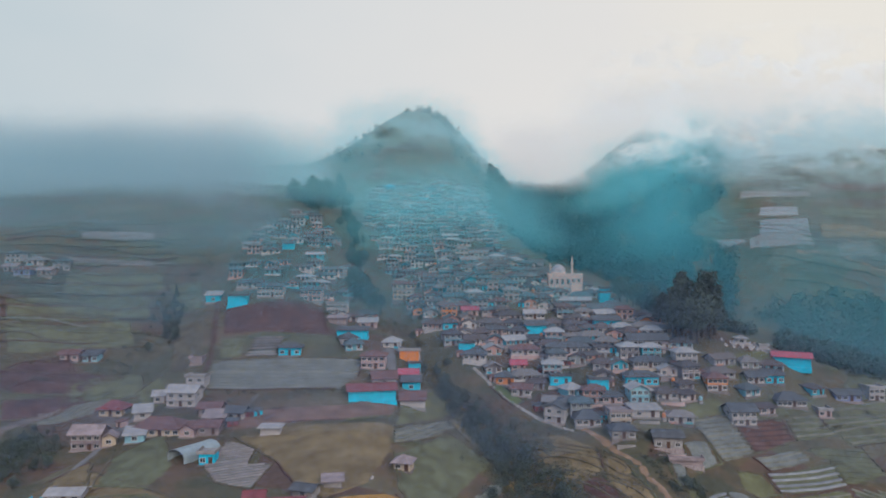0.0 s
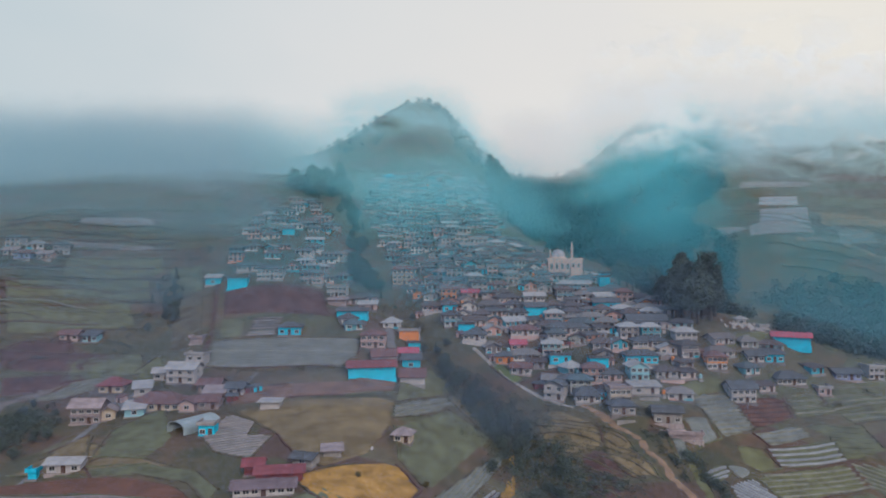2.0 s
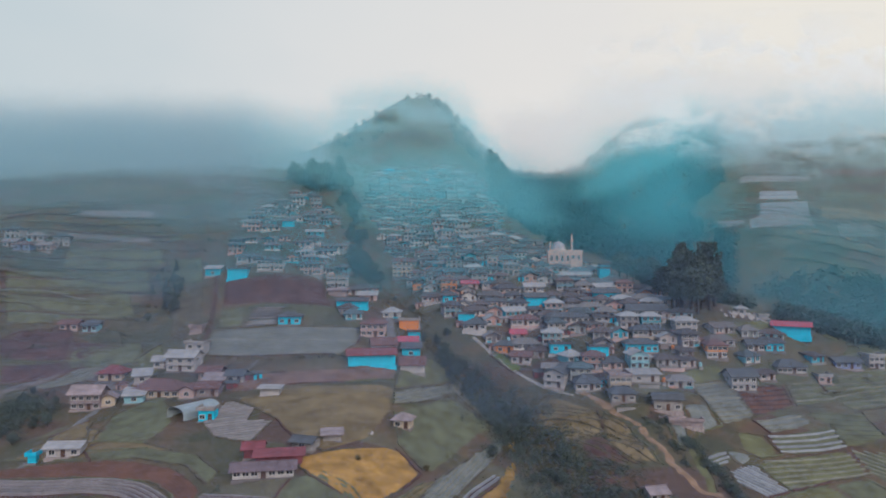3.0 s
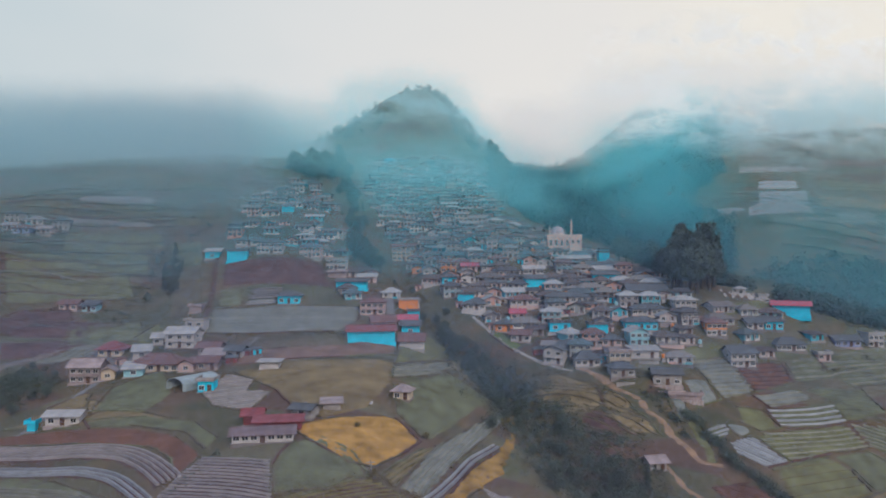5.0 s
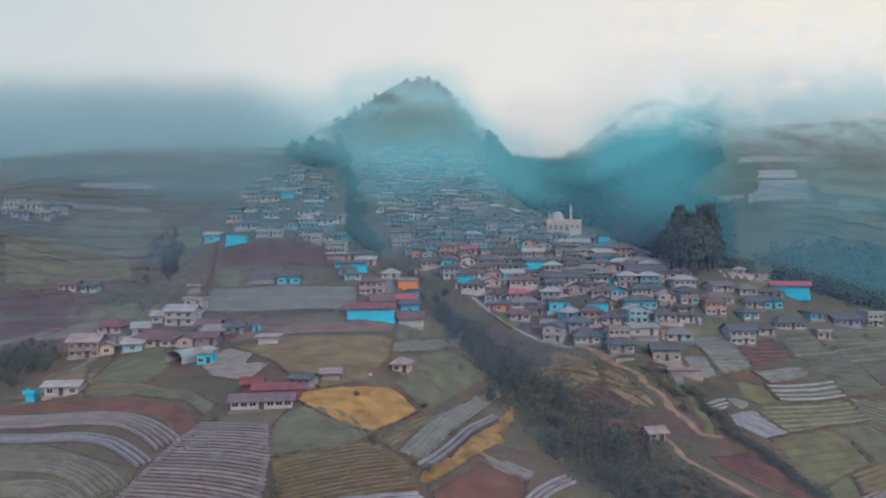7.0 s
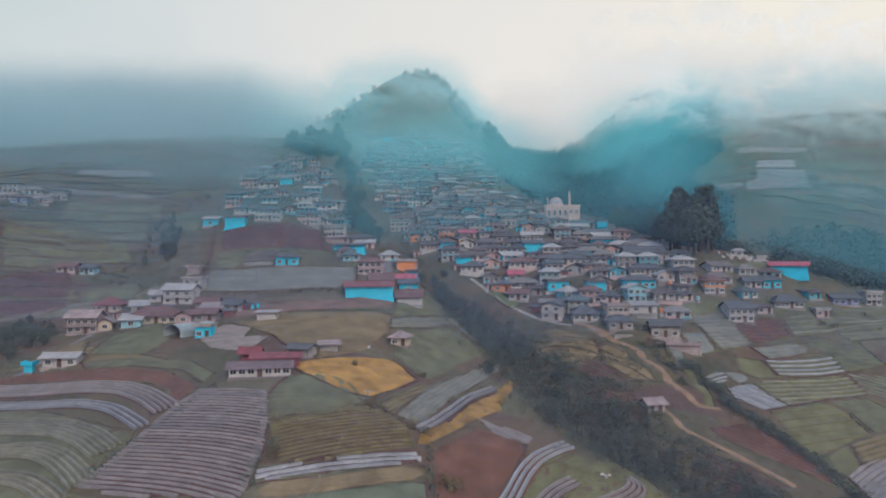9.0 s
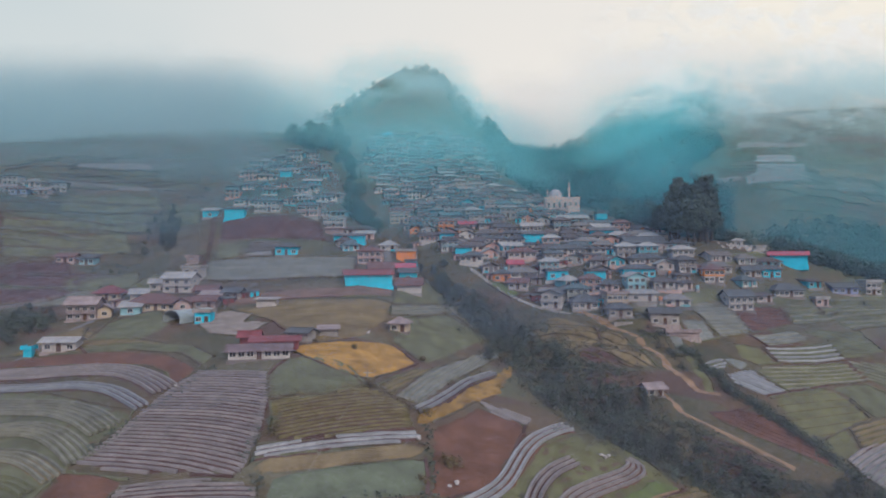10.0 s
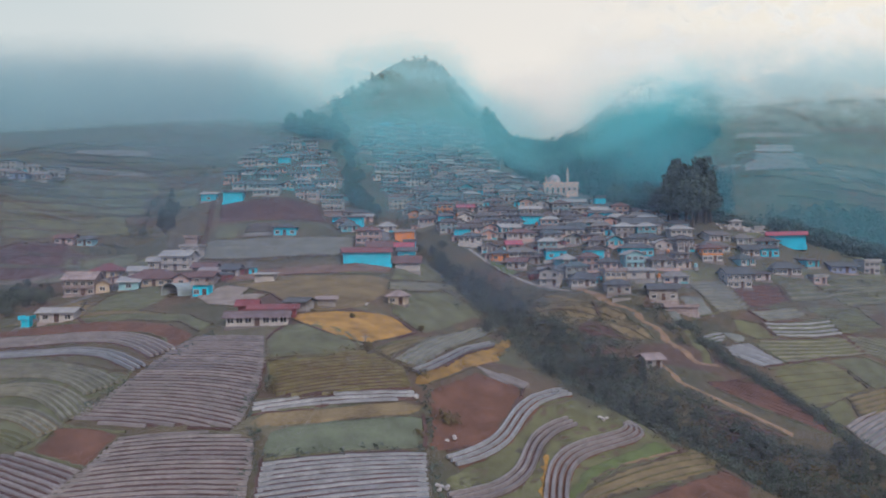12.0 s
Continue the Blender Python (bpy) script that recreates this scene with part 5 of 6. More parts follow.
own(-147, 238.0, 0, 7.0, 5.0, 1, "hip", LILAC, BROWNROOF, "lilac house on the misty slope", windows=3)
own(-140, 239.4, 0, 6.0, 5.0, 1, "gable", PINK, PINKROOF, "pink house on the misty slope", windows=3)
own(-153, 241.0, 0, 6.0, 5.0, 1, "gable", WHITE, PINKROOF, "white house on the misty slope", windows=3)
own(-110, 200.4, 0, 6.4, 5.0, 1, "gable", PINK, BROWNROOF, "pinkish farmhouse among fields", windows=3)
own(-104, 200.8, 0, 5.0, 4.5, 1, "lean", SKYBLUE, GREYROOF, "pale blue house among fields", windows=3)
own(-70.6, 195.0, 0, 4.2, 3.5, 1, "flat", PINKROOF, PINKROOF, "small windowless brown field store", windows=0)
own(42.9, 135.4, 14, 4.4, 3.6, 1, "gable", CONCRETE, PINKROOF, "lone farm hut with a pale worn roof", windows=2, storey=1.7, rise=1.2)
own(17.5, 193.0, -10, 6.0, 5.0, 1, "hip", ORANGE, GREYROOF, "orange-fronted low house by the lane", windows=2, storey=2.3)
own(21.5, 188.0, -15, 6.5, 5.5, 1, "gable", WHITE, BROWNROOF, "white house with brown roof beside the lane", windows=3)

own(61.0, 256.0, 0, 4.2, 4.0, 2, "flat", CYAN, GREYROOF, "small bright cyan block at the wood's edge", windows=0, plinth=CYAN)
own(54.4, 233.0, 4, 9.0, 5.0, 1, "lean", CYAN, GREYROOF, "long cyan house below the mosque", windows=4, plinth=CYAN)
own(66.1, 222.0, 0, 5.0, 4.5, 1, "front", ORANGE, GREYROOF, "small salmon-orange house on the village rim", windows=2)
own(-15.0, 264.6, -6, 11.0, 5.0, 1, "gable", CREAM, BROWNROOF, "long pale ochre house above the ravine", windows=5)
own(17.8, 243.8, 0, 4.4, 4.5, 2, "flat", PINK, CONCRETE, "narrow salmon-pink two-storey house", windows=2)
own(46.7, 239.8, 0, 12.0, 5.0, 1, "gable", PINK, PALEROOF, "long salmon house with a row of windows", windows=7)
own(30.5, 226.5, 0, 8.0, 4.6, 1, "gable", WHITE, PALEROOF, "long white house with a pale sheet roof", windows=5)
own(33.0, 190.5, 0, 6.0, 4.6, 1, "flat", CYAN, GREYROOF, "low bright cyan house among grey roofs", windows=2, plinth=CYAN)
own(22.0, 198.5, 0, 5.0, 4.0, 1, "gable", PINK, MAGENTA, "small house with a faded red roof", windows=2)

# the ordinary houses: a few kinds, repeated in rows along the contours
KINDS, FAR_KINDS = [], []
for w, d, s, r, rise, lab in ((6.6, 4.8, 1, "hip", 1.4, "plastered house with a dark weathered hip roof"), (8.0, 4.8, 1, "gable", 1.3, "plastered house with a dark sheet roof"), (5.6, 4.6, 1, "hip", 1.4, "small plastered house with a steep dark hip roof"),
                               (9.0, 4.8, 1, "hip", 1.4, "wide plastered house with a weathered hip roof"), (5.0, 4.2, 1, "lean", 0.7, "small house with a lean-to sheet roof"), (6.2, 4.6, 2, "hip", 1.2, "two-storey plastered house with a dark hip roof"),
                               (5.4, 4.8, 1, "front", 1.3, "gable-fronted plastered house with dark roof"), (7.2, 4.6, 1, "hip", 1.2, "low plastered house with a shallow hip roof")):
    for k in range(2):
        w, d = w * (.88 if k == 0 else 1.0), d * (.94 if k == 0 else 1.0)
        KINDS.append([house("house", w, d, s, r, WALLS, ROOFS, lab, rise=rise, storey=1.72, sides=False, deep=2.4, porch=r != "lean"), w, d, False])
    FAR_KINDS.append([house("house", w * .9, d * .86, s, r, FARWALLS, FARROOFS, lab, rise=rise * .8, storey=1.5, sides=False, deep=2.4, far=True, windows=3, plinth=FARWALLS), w * .9, d * .86, False])
rng = random.Random(11)
TAKEN += [(46, 261, 9.0), (46, 255, 7)]


# materials of the distant houses, by slot
FAR_MATS = [FARWALLS, FARROOFS, FRAME, GLASSY, DOOR]


def shell_of(root):
    """All the parts of a small distant house as plain arrays, so that many can be joined."""
    v, f, k = [], [], []
    for o in list(root.children):
        at = o.location
        b0 = len(v)
        v += [tuple(q.co + at) for q in o.data.vertices]
        for q in o.data.polygons:
            f.append(tuple(b0 + i for i in q.vertices))
            k.append(FAR_MATS.index(o.data.materials[q.material_index]))
        bpy.data.objects.remove(o)
    bpy.data.objects.remove(root)
    return np.array(v), f, k


for kind in FAR_KINDS:
    kind[0] = shell_of(kind[0])
FAR_V, FAR_F, FAR_K = [], [], []


def settle(poly, rows, gap, chance, kinds=KINDS, tilt=0.0):
    """Fills a quarter with houses, row above row."""
    y = min(p[1] for p in poly) + 1
    while y < max(p[1] for p in poly):
        x = min(p[0] for p in poly) + rng.uniform(0, 4)
        while x < max(p[0] for p in poly):
            k = rng.choice(kinds)
            w, d = k[1], k[2]
            cx, cy = x + w / 2, y + rng.uniform(-1.1, 1.1) + tilt * (x - poly[0][0])
            x += w + rng.uniform(*gap)
            if rng.random() > chance or not inside(cx, cy, poly) or any(abs(cx - a) < (w / 2 + c) * .86 and abs(cy + d / 2 - b_) < 3.5 for a, b_, c in TAKEN):
                continue
            TAKEN.append((cx, cy + d / 2, w / 2))
            yaw = rng.gauss(0, 13)
            a = radians(yaw)
            m = pose(cx, cy, ground_z(cx - math.sin(a) * .3, cy + math.cos(a) * .3), 0, 0, yaw)
            if kinds is FAR_KINDS:
                v, f, slots = k[0]
                FAR_F.extend(tuple(len(FAR_V) + i for i in q) for q in f)
                FAR_V.extend((v @ np.array(m.to_3x3()).T + np.array(m.translation)).tolist())
                FAR_K.extend(slots)
            elif k[3]:
                copy_thing(k[0], m)
            else:
                k[0].matrix_basis, k[3] = m, True
        y += rows * rng.uniform(.9, 1.1)


settle([(2, 203), (11, 201), (27, 179), (40, 171), (44, 166), (62, 170), (73, 196), (72, 226), (62, 240), (62, 262), (30, 300), (-3, 282), (-16, 260), (-4, 226)], 4.5, (0.0, 0.8), 0.98)
settle([(-19, 262), (-3, 283), (28, 312), (27, 372), (18, 380), (-37, 364), (-39, 328), (-28, 293)], 4.7, (0.1, 1.2), 0.97, FAR_KINDS)
settle([(-74, 236), (-36, 236), (-36, 262), (-43, 284), (-54, 312), (-72, 316), (-78, 285), (-79, 250)], 6.2, (0.5, 3.4), 0.78, FAR_KINDS)
settle([(-32, 198), (-14, 200), (-15, 206), (-31, 204)], 5.0, (0.5, 2.5), 0.9)
settle([(-24, 214), (-17, 214), (-18, 228), (-28, 232), (-33, 224)], 5.6, (0.5, 2.5), 0.9)
settle([(73, 179), (98, 180), (104, 188), (99, 195), (73, 199)], 5.0, (0.3, 1.6), 0.95)
settle([(-160, 236), (-132, 242), (-130, 250), (-158, 248)], 8.0, (1.0, 4.0), 0.5)


far_mesh = bpy.data.meshes.new("upper_village")
far_mesh.from_pydata(FAR_V, [], FAR_F)
for m in FAR_MATS:
    far_mesh.materials.append(m)
far_mesh.polygons.foreach_set("material_index", FAR_K)
tagged(new("upper_village", far_mesh), "crowded small houses with weathered roofs on the upper slope", "houses", kind="stuff")


# ---- mosque above the village ----
MOSQUE = stained("cream_mosque_render", (0.60, 0.44, 0.38), amount=0.15)


def mosque(x, y):
    root = new("mosque")
    part("plinth", boxes((-7.3, 7.3, -.4, 10, -3.0, .3)), CONCRETE, root)
    part("wall", boxes((-7, 7, 0, 10, .3, 5.2)), MOSQUE, root, "cream-white mosque wall")
    part("cornice", boxes((-7.25, 7.25, -.25, 10.2, 5.2, 5.5), (-7.2, 7.2, -.2, -.05, 5.5, 6.1), (-7.2, -7.05, -.05, 10.2, 5.5, 6.1), (7.05, 7.2, -.05, 10.2, 5.5, 6.1)), MOSQUE, root)
    for k in range(7):
        c = part("column", boxes((-.22, .22, -.35, -.02, .3, 5.2), bevel=.04), PINK, root)
        c.location = (-6.6 + 2.2 * k, 0, 0)
    for k in range(6):
        window(1.1, 2.4, root, -5.5 + 2.2 * k, 0, 1.6)
    part("porch", boxes((2.2, 6.6, -1.6, -.36, -2, 2.3), (2.0, 6.8, -1.8, -.36, 2.3, 2.5)), MOSQUE, root)
    part("drum", lathe(bmesh.new(), [(3.1, 5.5), (3.1, 6.6), (2.9, 6.7)], 24, -2.5, 5), MOSQUE, root)
    dome = part("dome", lathe(bmesh.new(), [(2.9 * math.cos(a) + .02, 6.7 + 3.0 * math.sin(a)) for a in [radians(k * 9) for k in range(10)]] + [(.12, 9.75)], 24, -2.5, 5), stained("grey_pink_dome", (0.36, 0.31, 0.33), 0.5), root, "grey-pink rounded dome")
    part("finial", lathe(bmesh.new(), [(.12, 9.7), (.05, 10.2), (.2, 10.45), (.03, 10.8), (.02, 11.4)], 10, -2.5, 5), METAL, dome)
    mn = part("minaret", lathe(bmesh.new(), [(.6, -2), (.55, 6.5), (.45, 7), (.42, 9.5), (.65, 9.7), (.65, 10.0), (.38, 10.1), (.36, 11.2), (.48, 11.3), (.3, 11.9), (.05, 13.2)], 12, 3.4, 8.4), MOSQUE, root, "slim pale minaret")
    part("balcony_ring", lathe(bmesh.new(), [(.66, 10.0), (.7, 10.5), (.64, 10.5), (.62, 10.02)], 12, 3.4, 8.4), MOSQUE, mn)
    part("side_minaret", lathe(bmesh.new(), [(.3, 5), (.28, 8.6), (.42, 8.8), (.25, 9.3), (.04, 10.2)], 10, -5.6, 8.6), MOSQUE, root)
    part("annex_roof", boxes((-10.5, -7.3, 1, 8, 3.2, 3.5)), MAGENTA, root, "red side roof")
    part("annex_wall", boxes((-10.2, -7.3, 1.2, 7.8, -2, 3.2)), MOSQUE, root)
    tagged(root, "cream mosque with grey-pink dome and slim minarets above the village", "mosque")
    root.matrix_basis = pose(x, y, 42.2, 0, 0, -6) @ Matrix.Scale(0.92, 4)


mosque(46.0, 256.5)


# ---- arched greenhouse ----
def greenhouse(x, y, yaw):
    root = new("greenhouse")
    r, long = 2.7, 9.5
    arc = [(r * math.cos(radians(180 - 180 * k / 14)), 1.2 + 1.5 * math.sin(radians(180 * k / 14))) for k in range(15)]
    shell = [(-r, 0)] + arc + [(r, 0)]
    inner = [(px * .97, max(0, pz - .1)) for px, pz in shell][::-1]
    part("cover", prism(bmesh.new(), shell + inner, 0, long), stained("milky_plastic_sheet", (0.30, 0.36, 0.38), 0.35, 0.15), root, "milky plastic sheeting")
    for k in range(6):
        hoop = [(px * 1.01, pz * 1.01) for px, pz in shell] + [(px * .99, pz * .99) for px, pz in shell][::-1]
        part("hoop", prism(bmesh.new(), hoop, k * long / 5 - .05, k * long / 5 + .05), METAL, root)
    part("back_sheet", prism(bmesh.new(), [(px * .96, pz * .97) for px, pz in shell], long - .12, long - .02), PALEROOF, root)
    tagged(root, "arched farm greenhouse with milky plastic cover, open front", "greenhouse")
    return set_down(root, x, y, yaw, -.2, 3)


greenhouse(-56.3, 143.6, -32)


# ---- graves on the knoll ----
def grave():
    root = new("grave")
    part("slab", boxes((-.55, .55, -1.1, 1.1, -.6, .35), bevel=.05), WHITE, root)
    part("headstone", prism(bmesh.new(), [(-.4, .3), (.4, .3), (.4, 1.0), (.2, 1.3), (-.2, 1.3), (-.4, 1.0)], .85, 1.05), WHITE, root)
    return tagged(root, "white-plastered grave with a headstone on a grassy knoll", "grave", group="graves on the knoll")


first = grave()
for k in range(30):
    x = 84 + rng.uniform(0, 16)
    y = 203.5 + rng.uniform(0, 5) - .12 * (x - 84)
    m = pose(x, y, ground_z(x, y), 0, 0, rng.uniform(-20, 20)) @ Matrix.Scale(rng.uniform(.55, .95), 4)
    if k:
        copy_thing(first, m)
    else:
        first.matrix_basis = m
own(90, 205.5, -8, 3.4, 3.0, 1, "hip", WHITE, PALEROOF, "small white tomb house on the knoll", windows=1, storey=2.0, rise=0.9, sides=False)
own(96, 204, -8, 3.0, 2.4, 1, "flat", WHITE, PALEROOF, "low white tomb on the knoll", windows=0, storey=1.2, sides=False)


# ---- trees ----
def leaf_cloud(centres, radii, per, size, seed, flatten=0.8):
    """Many small leaf clumps scattered through lobes; each clump is a bent pair of triangles."""
    g = np.random.RandomState(seed)
    r = np.array(radii, float)
    many = np.maximum(6, (per * r * r).astype(int))
    c0, r = np.repeat(np.array(centres, float), many, 0), np.repeat(r, many)[:, None]
    d, a = g.normal(size=c0.shape), g.normal(size=c0.shape)
    d /= np.linalg.norm(d, axis=1, keepdims=True) + 1e-9
    a /= np.linalg.norm(a, axis=1, keepdims=True) + 1e-9
    c = np.cross(a, d)
    c /= np.linalg.norm(c, axis=1, keepdims=True) + 1e-9
    p = c0 + d * r * g.uniform(.55, 1.08, r.shape) * np.array((1, 1, flatten))
    s = size * g.uniform(.6, 1.4, r.shape)
    v = np.stack([p - a * s, p + c * s * .6 + d * s * .25, p + a * s, p - c * s * .6 + d * s * .25], 1).reshape(-1, 3).tolist()
    f = [q for k in range(0, len(v), 4) for q in ((k, k + 1, k + 2), (k, k + 2, k + 3))]
    return v, f


def limb(bm, a, c, r0, r1, sides=6):
    a, c = Vector(a), Vector(c)
    q = (c - a).to_track_quat("Z", "Y")
    rings = [[bm.verts.new(p + q @ Vector((r * math.cos(2 * math.pi * k / sides), r * math.sin(2 * math.pi * k / sides), 0))) for k in range(sides)] for p, r in ((a, r0), (a.lerp(c, .5) + Vector((r0 * .4, 0, 0)), (r0 + r1) / 2), (c, r1))]
    for p, s in zip(rings[:-1], rings[1:]):
        for k in range(sides):
            bm.faces.new((p[k], p[(k + 1) % sides], s[(k + 1) % sides], s[k]))
    bm.faces.new(rings[0][::-1]), bm.faces.new(rings[-1])


def tree(tall, spread, kind, leaf, label, seed, per=60, size=0.24, category="tree"):
    g = random.Random(seed)
    root = new(category)
    bm = bmesh.new()
    base = tall * (.18 if kind == "bush" else .3)
    limb(bm, (0, 0, -.6), (g.uniform(-.2, .2), g.uniform(-.2, .2), tall * .62), tall * .028 + .05, tall * .012 + .02, 8)
    centres, radii = [], []
    lobes = {"round": 11, "tall": 13, "bush": 7, "slim": 9}[kind]
    for k in range(lobes):
        h = base + (tall - base) * (k + .5) / lobes
        t = (h - base) / (tall - base)
        wide = {"round": math.sin(math.pi * (.18 + .74 * t)), "tall": .9 - .75 * t, "bush": math.cos(t * 1.2), "slim": .75 - .5 * t}[kind]
        a = k * 2.4 + g.uniform(-.5, .5)
        off = spread * .5 * wide * g.uniform(.5, 1.0)
        p = (off * math.cos(a), off * math.sin(a), h)
        centres.append(p)
        radii.append(max(.35, spread * .36 * (wide * .7 + .3) * g.uniform(.75, 1.15)))
        limb(bm, (0, 0, h * .72), p, tall * .010 + .02, .015, 5)
    part("trunk", bm, BARK, root)
    v, f = leaf_cloud(centres, radii, per, size, seed)
    part("crown", mesh_of("crown", v, f, leaf), leaf, root)
    return tagged(root, label, category)


FOREST = [tree(9, 5.2, "round", LEAF, "dark green broad-leaved tree in the ravine", 1), tree(7, 4.6, "round", LEAF, "dark green tree in the ravine", 2), tree(10, 4.0, "tall", LEAF, "tall dark tree with a narrow crown", 3), tree(5, 4.2, "round", LEAFOLIVE, "olive-leaved tree on the bank", 4)]
TALL = [tree(16, 7.5, "tall", LEAF, "very tall dark conifer-like tree beside the village", 5, 44, 0.34), tree(13, 6.5, "round", LEAF, "tall dark tree beside the village", 6, 44, 0.34)]
BUSH = [tree(2.4, 2.8, "bush", LEAF, "dark scrub bush on a bank", 7, 22, 0.24, "bush"), tree(2.0, 2.6, "bush", LEAFOLIVE, "olive scrub bush on a bank", 8, 22, 0.24, "bush")]
SEEN = set()


def plant(protos, x, y, scale=1.0, sink=0.15, group="trees in the ravine"):
    ob = rng.choice(protos)
    m = pose(x, y, ground_z(x, y) - sink, 0, 0, rng.uniform(0, 360)) @ Matrix.Scale(scale, 4)
    if ob.name in SEEN:
        made = copy_thing(ob, m)
    else:
        SEEN.add(ob.name)
        ob.matrix_basis = m
        made = ob
    return tagged(made, group=group)


def beside(x, y, line, reach):
    for (ax, ay), (bx, by) in zip(line[:-1], line[1:]):
        t = max(0, min(1, ((x - ax) * (bx - ax) + (y - ay) * (by - ay)) / ((bx - ax) ** 2 + (by - ay) ** 2)))
        if math.hypot(x - ax - t * (bx - ax), y - ay - t * (by - ay)) < reach:
            return True
    return False


def clear_of_houses(x, y, r=0.6):
    if beside(x, y, TRACK_A, 1.6 + r) or beside(x, y, TRACK_B, 1.6 + r) or (abs(x - 43) < 3.6 and 128 < y < 138):
        return False
    return not any(abs(x - a) < c + r and abs(y - b_) < 3.4 + r for a, b_, c in TAKEN)


def along(line, protos, count, wide, scale=(0.7, 1.15), group="trees in the ravine"):
    for _ in range(count):
        k = rng.randrange(len(line) - 1)
        (ax, ay), (bx, by) = line[k], line[k + 1]
        t = rng.random()
        x, y = ax + (bx - ax) * t + rng.gauss(0, wide), ay + (by - ay) * t + rng.gauss(0, wide)
        if clear_of_houses(x, y):
            plant(protos, x, y, rng.uniform(*scale), group=group)


along([(-34, 268), (-31, 258), (-29, 248)], FOREST[:3], 34, 2.6, (0.7, 1.15))
along(GULLY[2:5], FOREST, 16, 2.0, (0.3, 0.55))
along(GULLY[3:7], FOREST, 46, 2.4, (0.4, 0.7))
along(GULLY[6:], FOREST, 60, 3.6, (0.3, 0.72))
along([(34, 140), (40, 128), (50, 120), (60, 112), (70, 104)], FOREST, 34, 4.0, (0.25, 0.6))
along([(72, 207), (78, 210), (84, 214)], TALL[:1] * 3 + TALL[1:], 18, 2.8, (0.75, 1.3), "tall trees beside the village")
along([(66, 228), (72, 222), (70, 240), (66, 256)], TALL, 14, 2.5, (0.5, 0.75), "tall trees beside the village")
along([(-100, 152), (-96, 162), (-90, 146), (-94, 138)], FOREST, 26, 3.5, (0.28, 0.5), "dark trees by the earth road")
along([(-97, 240), (-90, 225), (-84, 208)], FOREST, 36, 2.2, (0.3, 0.6), "trees between fields")
along([(-46, 316), (-38, 298), (-35, 276)], FOREST[:3], 26, 2.6, (0.6, 1.0))
along([(-66, 340), (-56, 332), (-60, 326)], TALL, 14, 4.0, (0.6, 0.85), "trees on the hill's shoulder")
along([(30, 340), (27, 360), (30, 385), (38, 400)], TALL, 22, 3.0, (0.7, 1.0), "trees on the ridge beside the village")
for x, y, s in ((-10.9, 109.2, 1.0), (-3.1, 129.0, .8), (-15.7, 126.8, .7)):
    plant(FOREST[3:], x, y, s * .62, group="lone trees in the plots")
for x, y, s in ((1.0, 92.0, 1.1), (2.2, 92.4, .8), (-22.5, 93.5, .8), (-1.8, 104, .7), (-2.2, 88, .6), (-23.5, 96, .5)):
    plant(BUSH, x, y, s, group="bushes in the plots")


# ---- low walls, sheds, tanks and bushes squeezed between the houses ----
VILLAGE = [(-4, 226), (11, 201), (27, 177), (44, 163), (62, 166), (73, 190), (72, 226), (60, 262), (30, 300), (-3, 282)]
HOMES = [q for q in TAKEN if inside(q[0], q[1], VILLAGE)]
LOW_WALLS = [PINK, CONCRETE, CREAM, WHITE, PINKROOF]
for x, y, half in HOMES:
    if rng.random() < .55:
        wide, tall = half * rng.uniform(1.2, 2.2), rng.uniform(.5, 1.0)
        root = new("retaining_wall")
        mat = rng.choice(LOW_WALLS)
        part("wall", boxes((-wide / 2, wide / 2, -.15, .15, -1.2, tall)), mat, root)
        part("coping", boxes((-wide / 2 - .06, wide / 2 + .06, -.22, .22, tall, tall + .1)), CONCRETE, root)
        tagged(root, "low plastered retaining wall with a concrete coping", "wall", group="low walls between the houses")
        wx, wy = x + rng.uniform(-1, 1), y - rng.uniform(3.4, 4.2)
        root.matrix_basis = pose(wx, wy, ground_z(wx, wy), 0, 0, rng.gauss(0, 6))


def shed(w, d, tall, wall_mat, roof_mat, label):
    root = new("shed")
    part("wall", boxes((-w / 2, w / 2, 0, d, -1.0, tall)), wall_mat, root)
    part("roof", roof_mesh("lean", w, d, tall, .35, .25), roof_mat, root)
    part("door", boxes((-.3, .3, -.05, .03, .05, tall * .85)), DOOR, root)
    return tagged(root, label, "shed", group="sheds between the houses")


def water_tank(mat, label):
    root = new("water_tank")
    part("stand", boxes((-.5, .5, -.5, .5, -1.0, .9)), CONCRETE, root)
    part("drum", lathe(bmesh.new(), [(.42, .9), (.46, 1.0), (.46, 1.75), (.3, 1.95), (.12, 2.0)], 14), mat, root)
    return tagged(root, label, "water tank", group="water tanks between the houses")


SMALL = [shed(2.4, 2.0, 1.5, CONCRETE, PALEROOF, "small concrete shed with a pale sheet roof"), shed(1.9, 1.8, 1.4, PINK, BROWNROOF, "small pink shed with a brown roof"), shed(2.8, 1.8, 1.3, WHITE, PINKROOF, "small white shed with a faded roof"),
         shed(2.0, 1.6, 1.5, CYAN, GREYROOF, "small cyan shed with a grey roof"), shed(2.6, 1.9, 1.4, DULLRED, GREYROOF, "small red-brown shed with a grey roof"), water_tank(SKYBLUE, "pale blue water tank on a concrete stand"), water_tank(ORANGE, "orange water tank on a concrete stand")]
SPOTS = [(q[0] + rng.choice((-1, 1)) * (q[2] + .9), q[1] + rng.uniform(-3.0, 1.0)) for q in HOMES]
rng.shuffle(SPOTS)
for k, (x, y) in enumerate(SPOTS[:110]):
    ob = SMALL[k % 7]
    m = pose(x, y, ground_z(x, y), 0, 0, rng.gauss(0, 15))
    if k < 7:
        ob.matrix_basis = m
    else:
        copy_thing(ob, m)
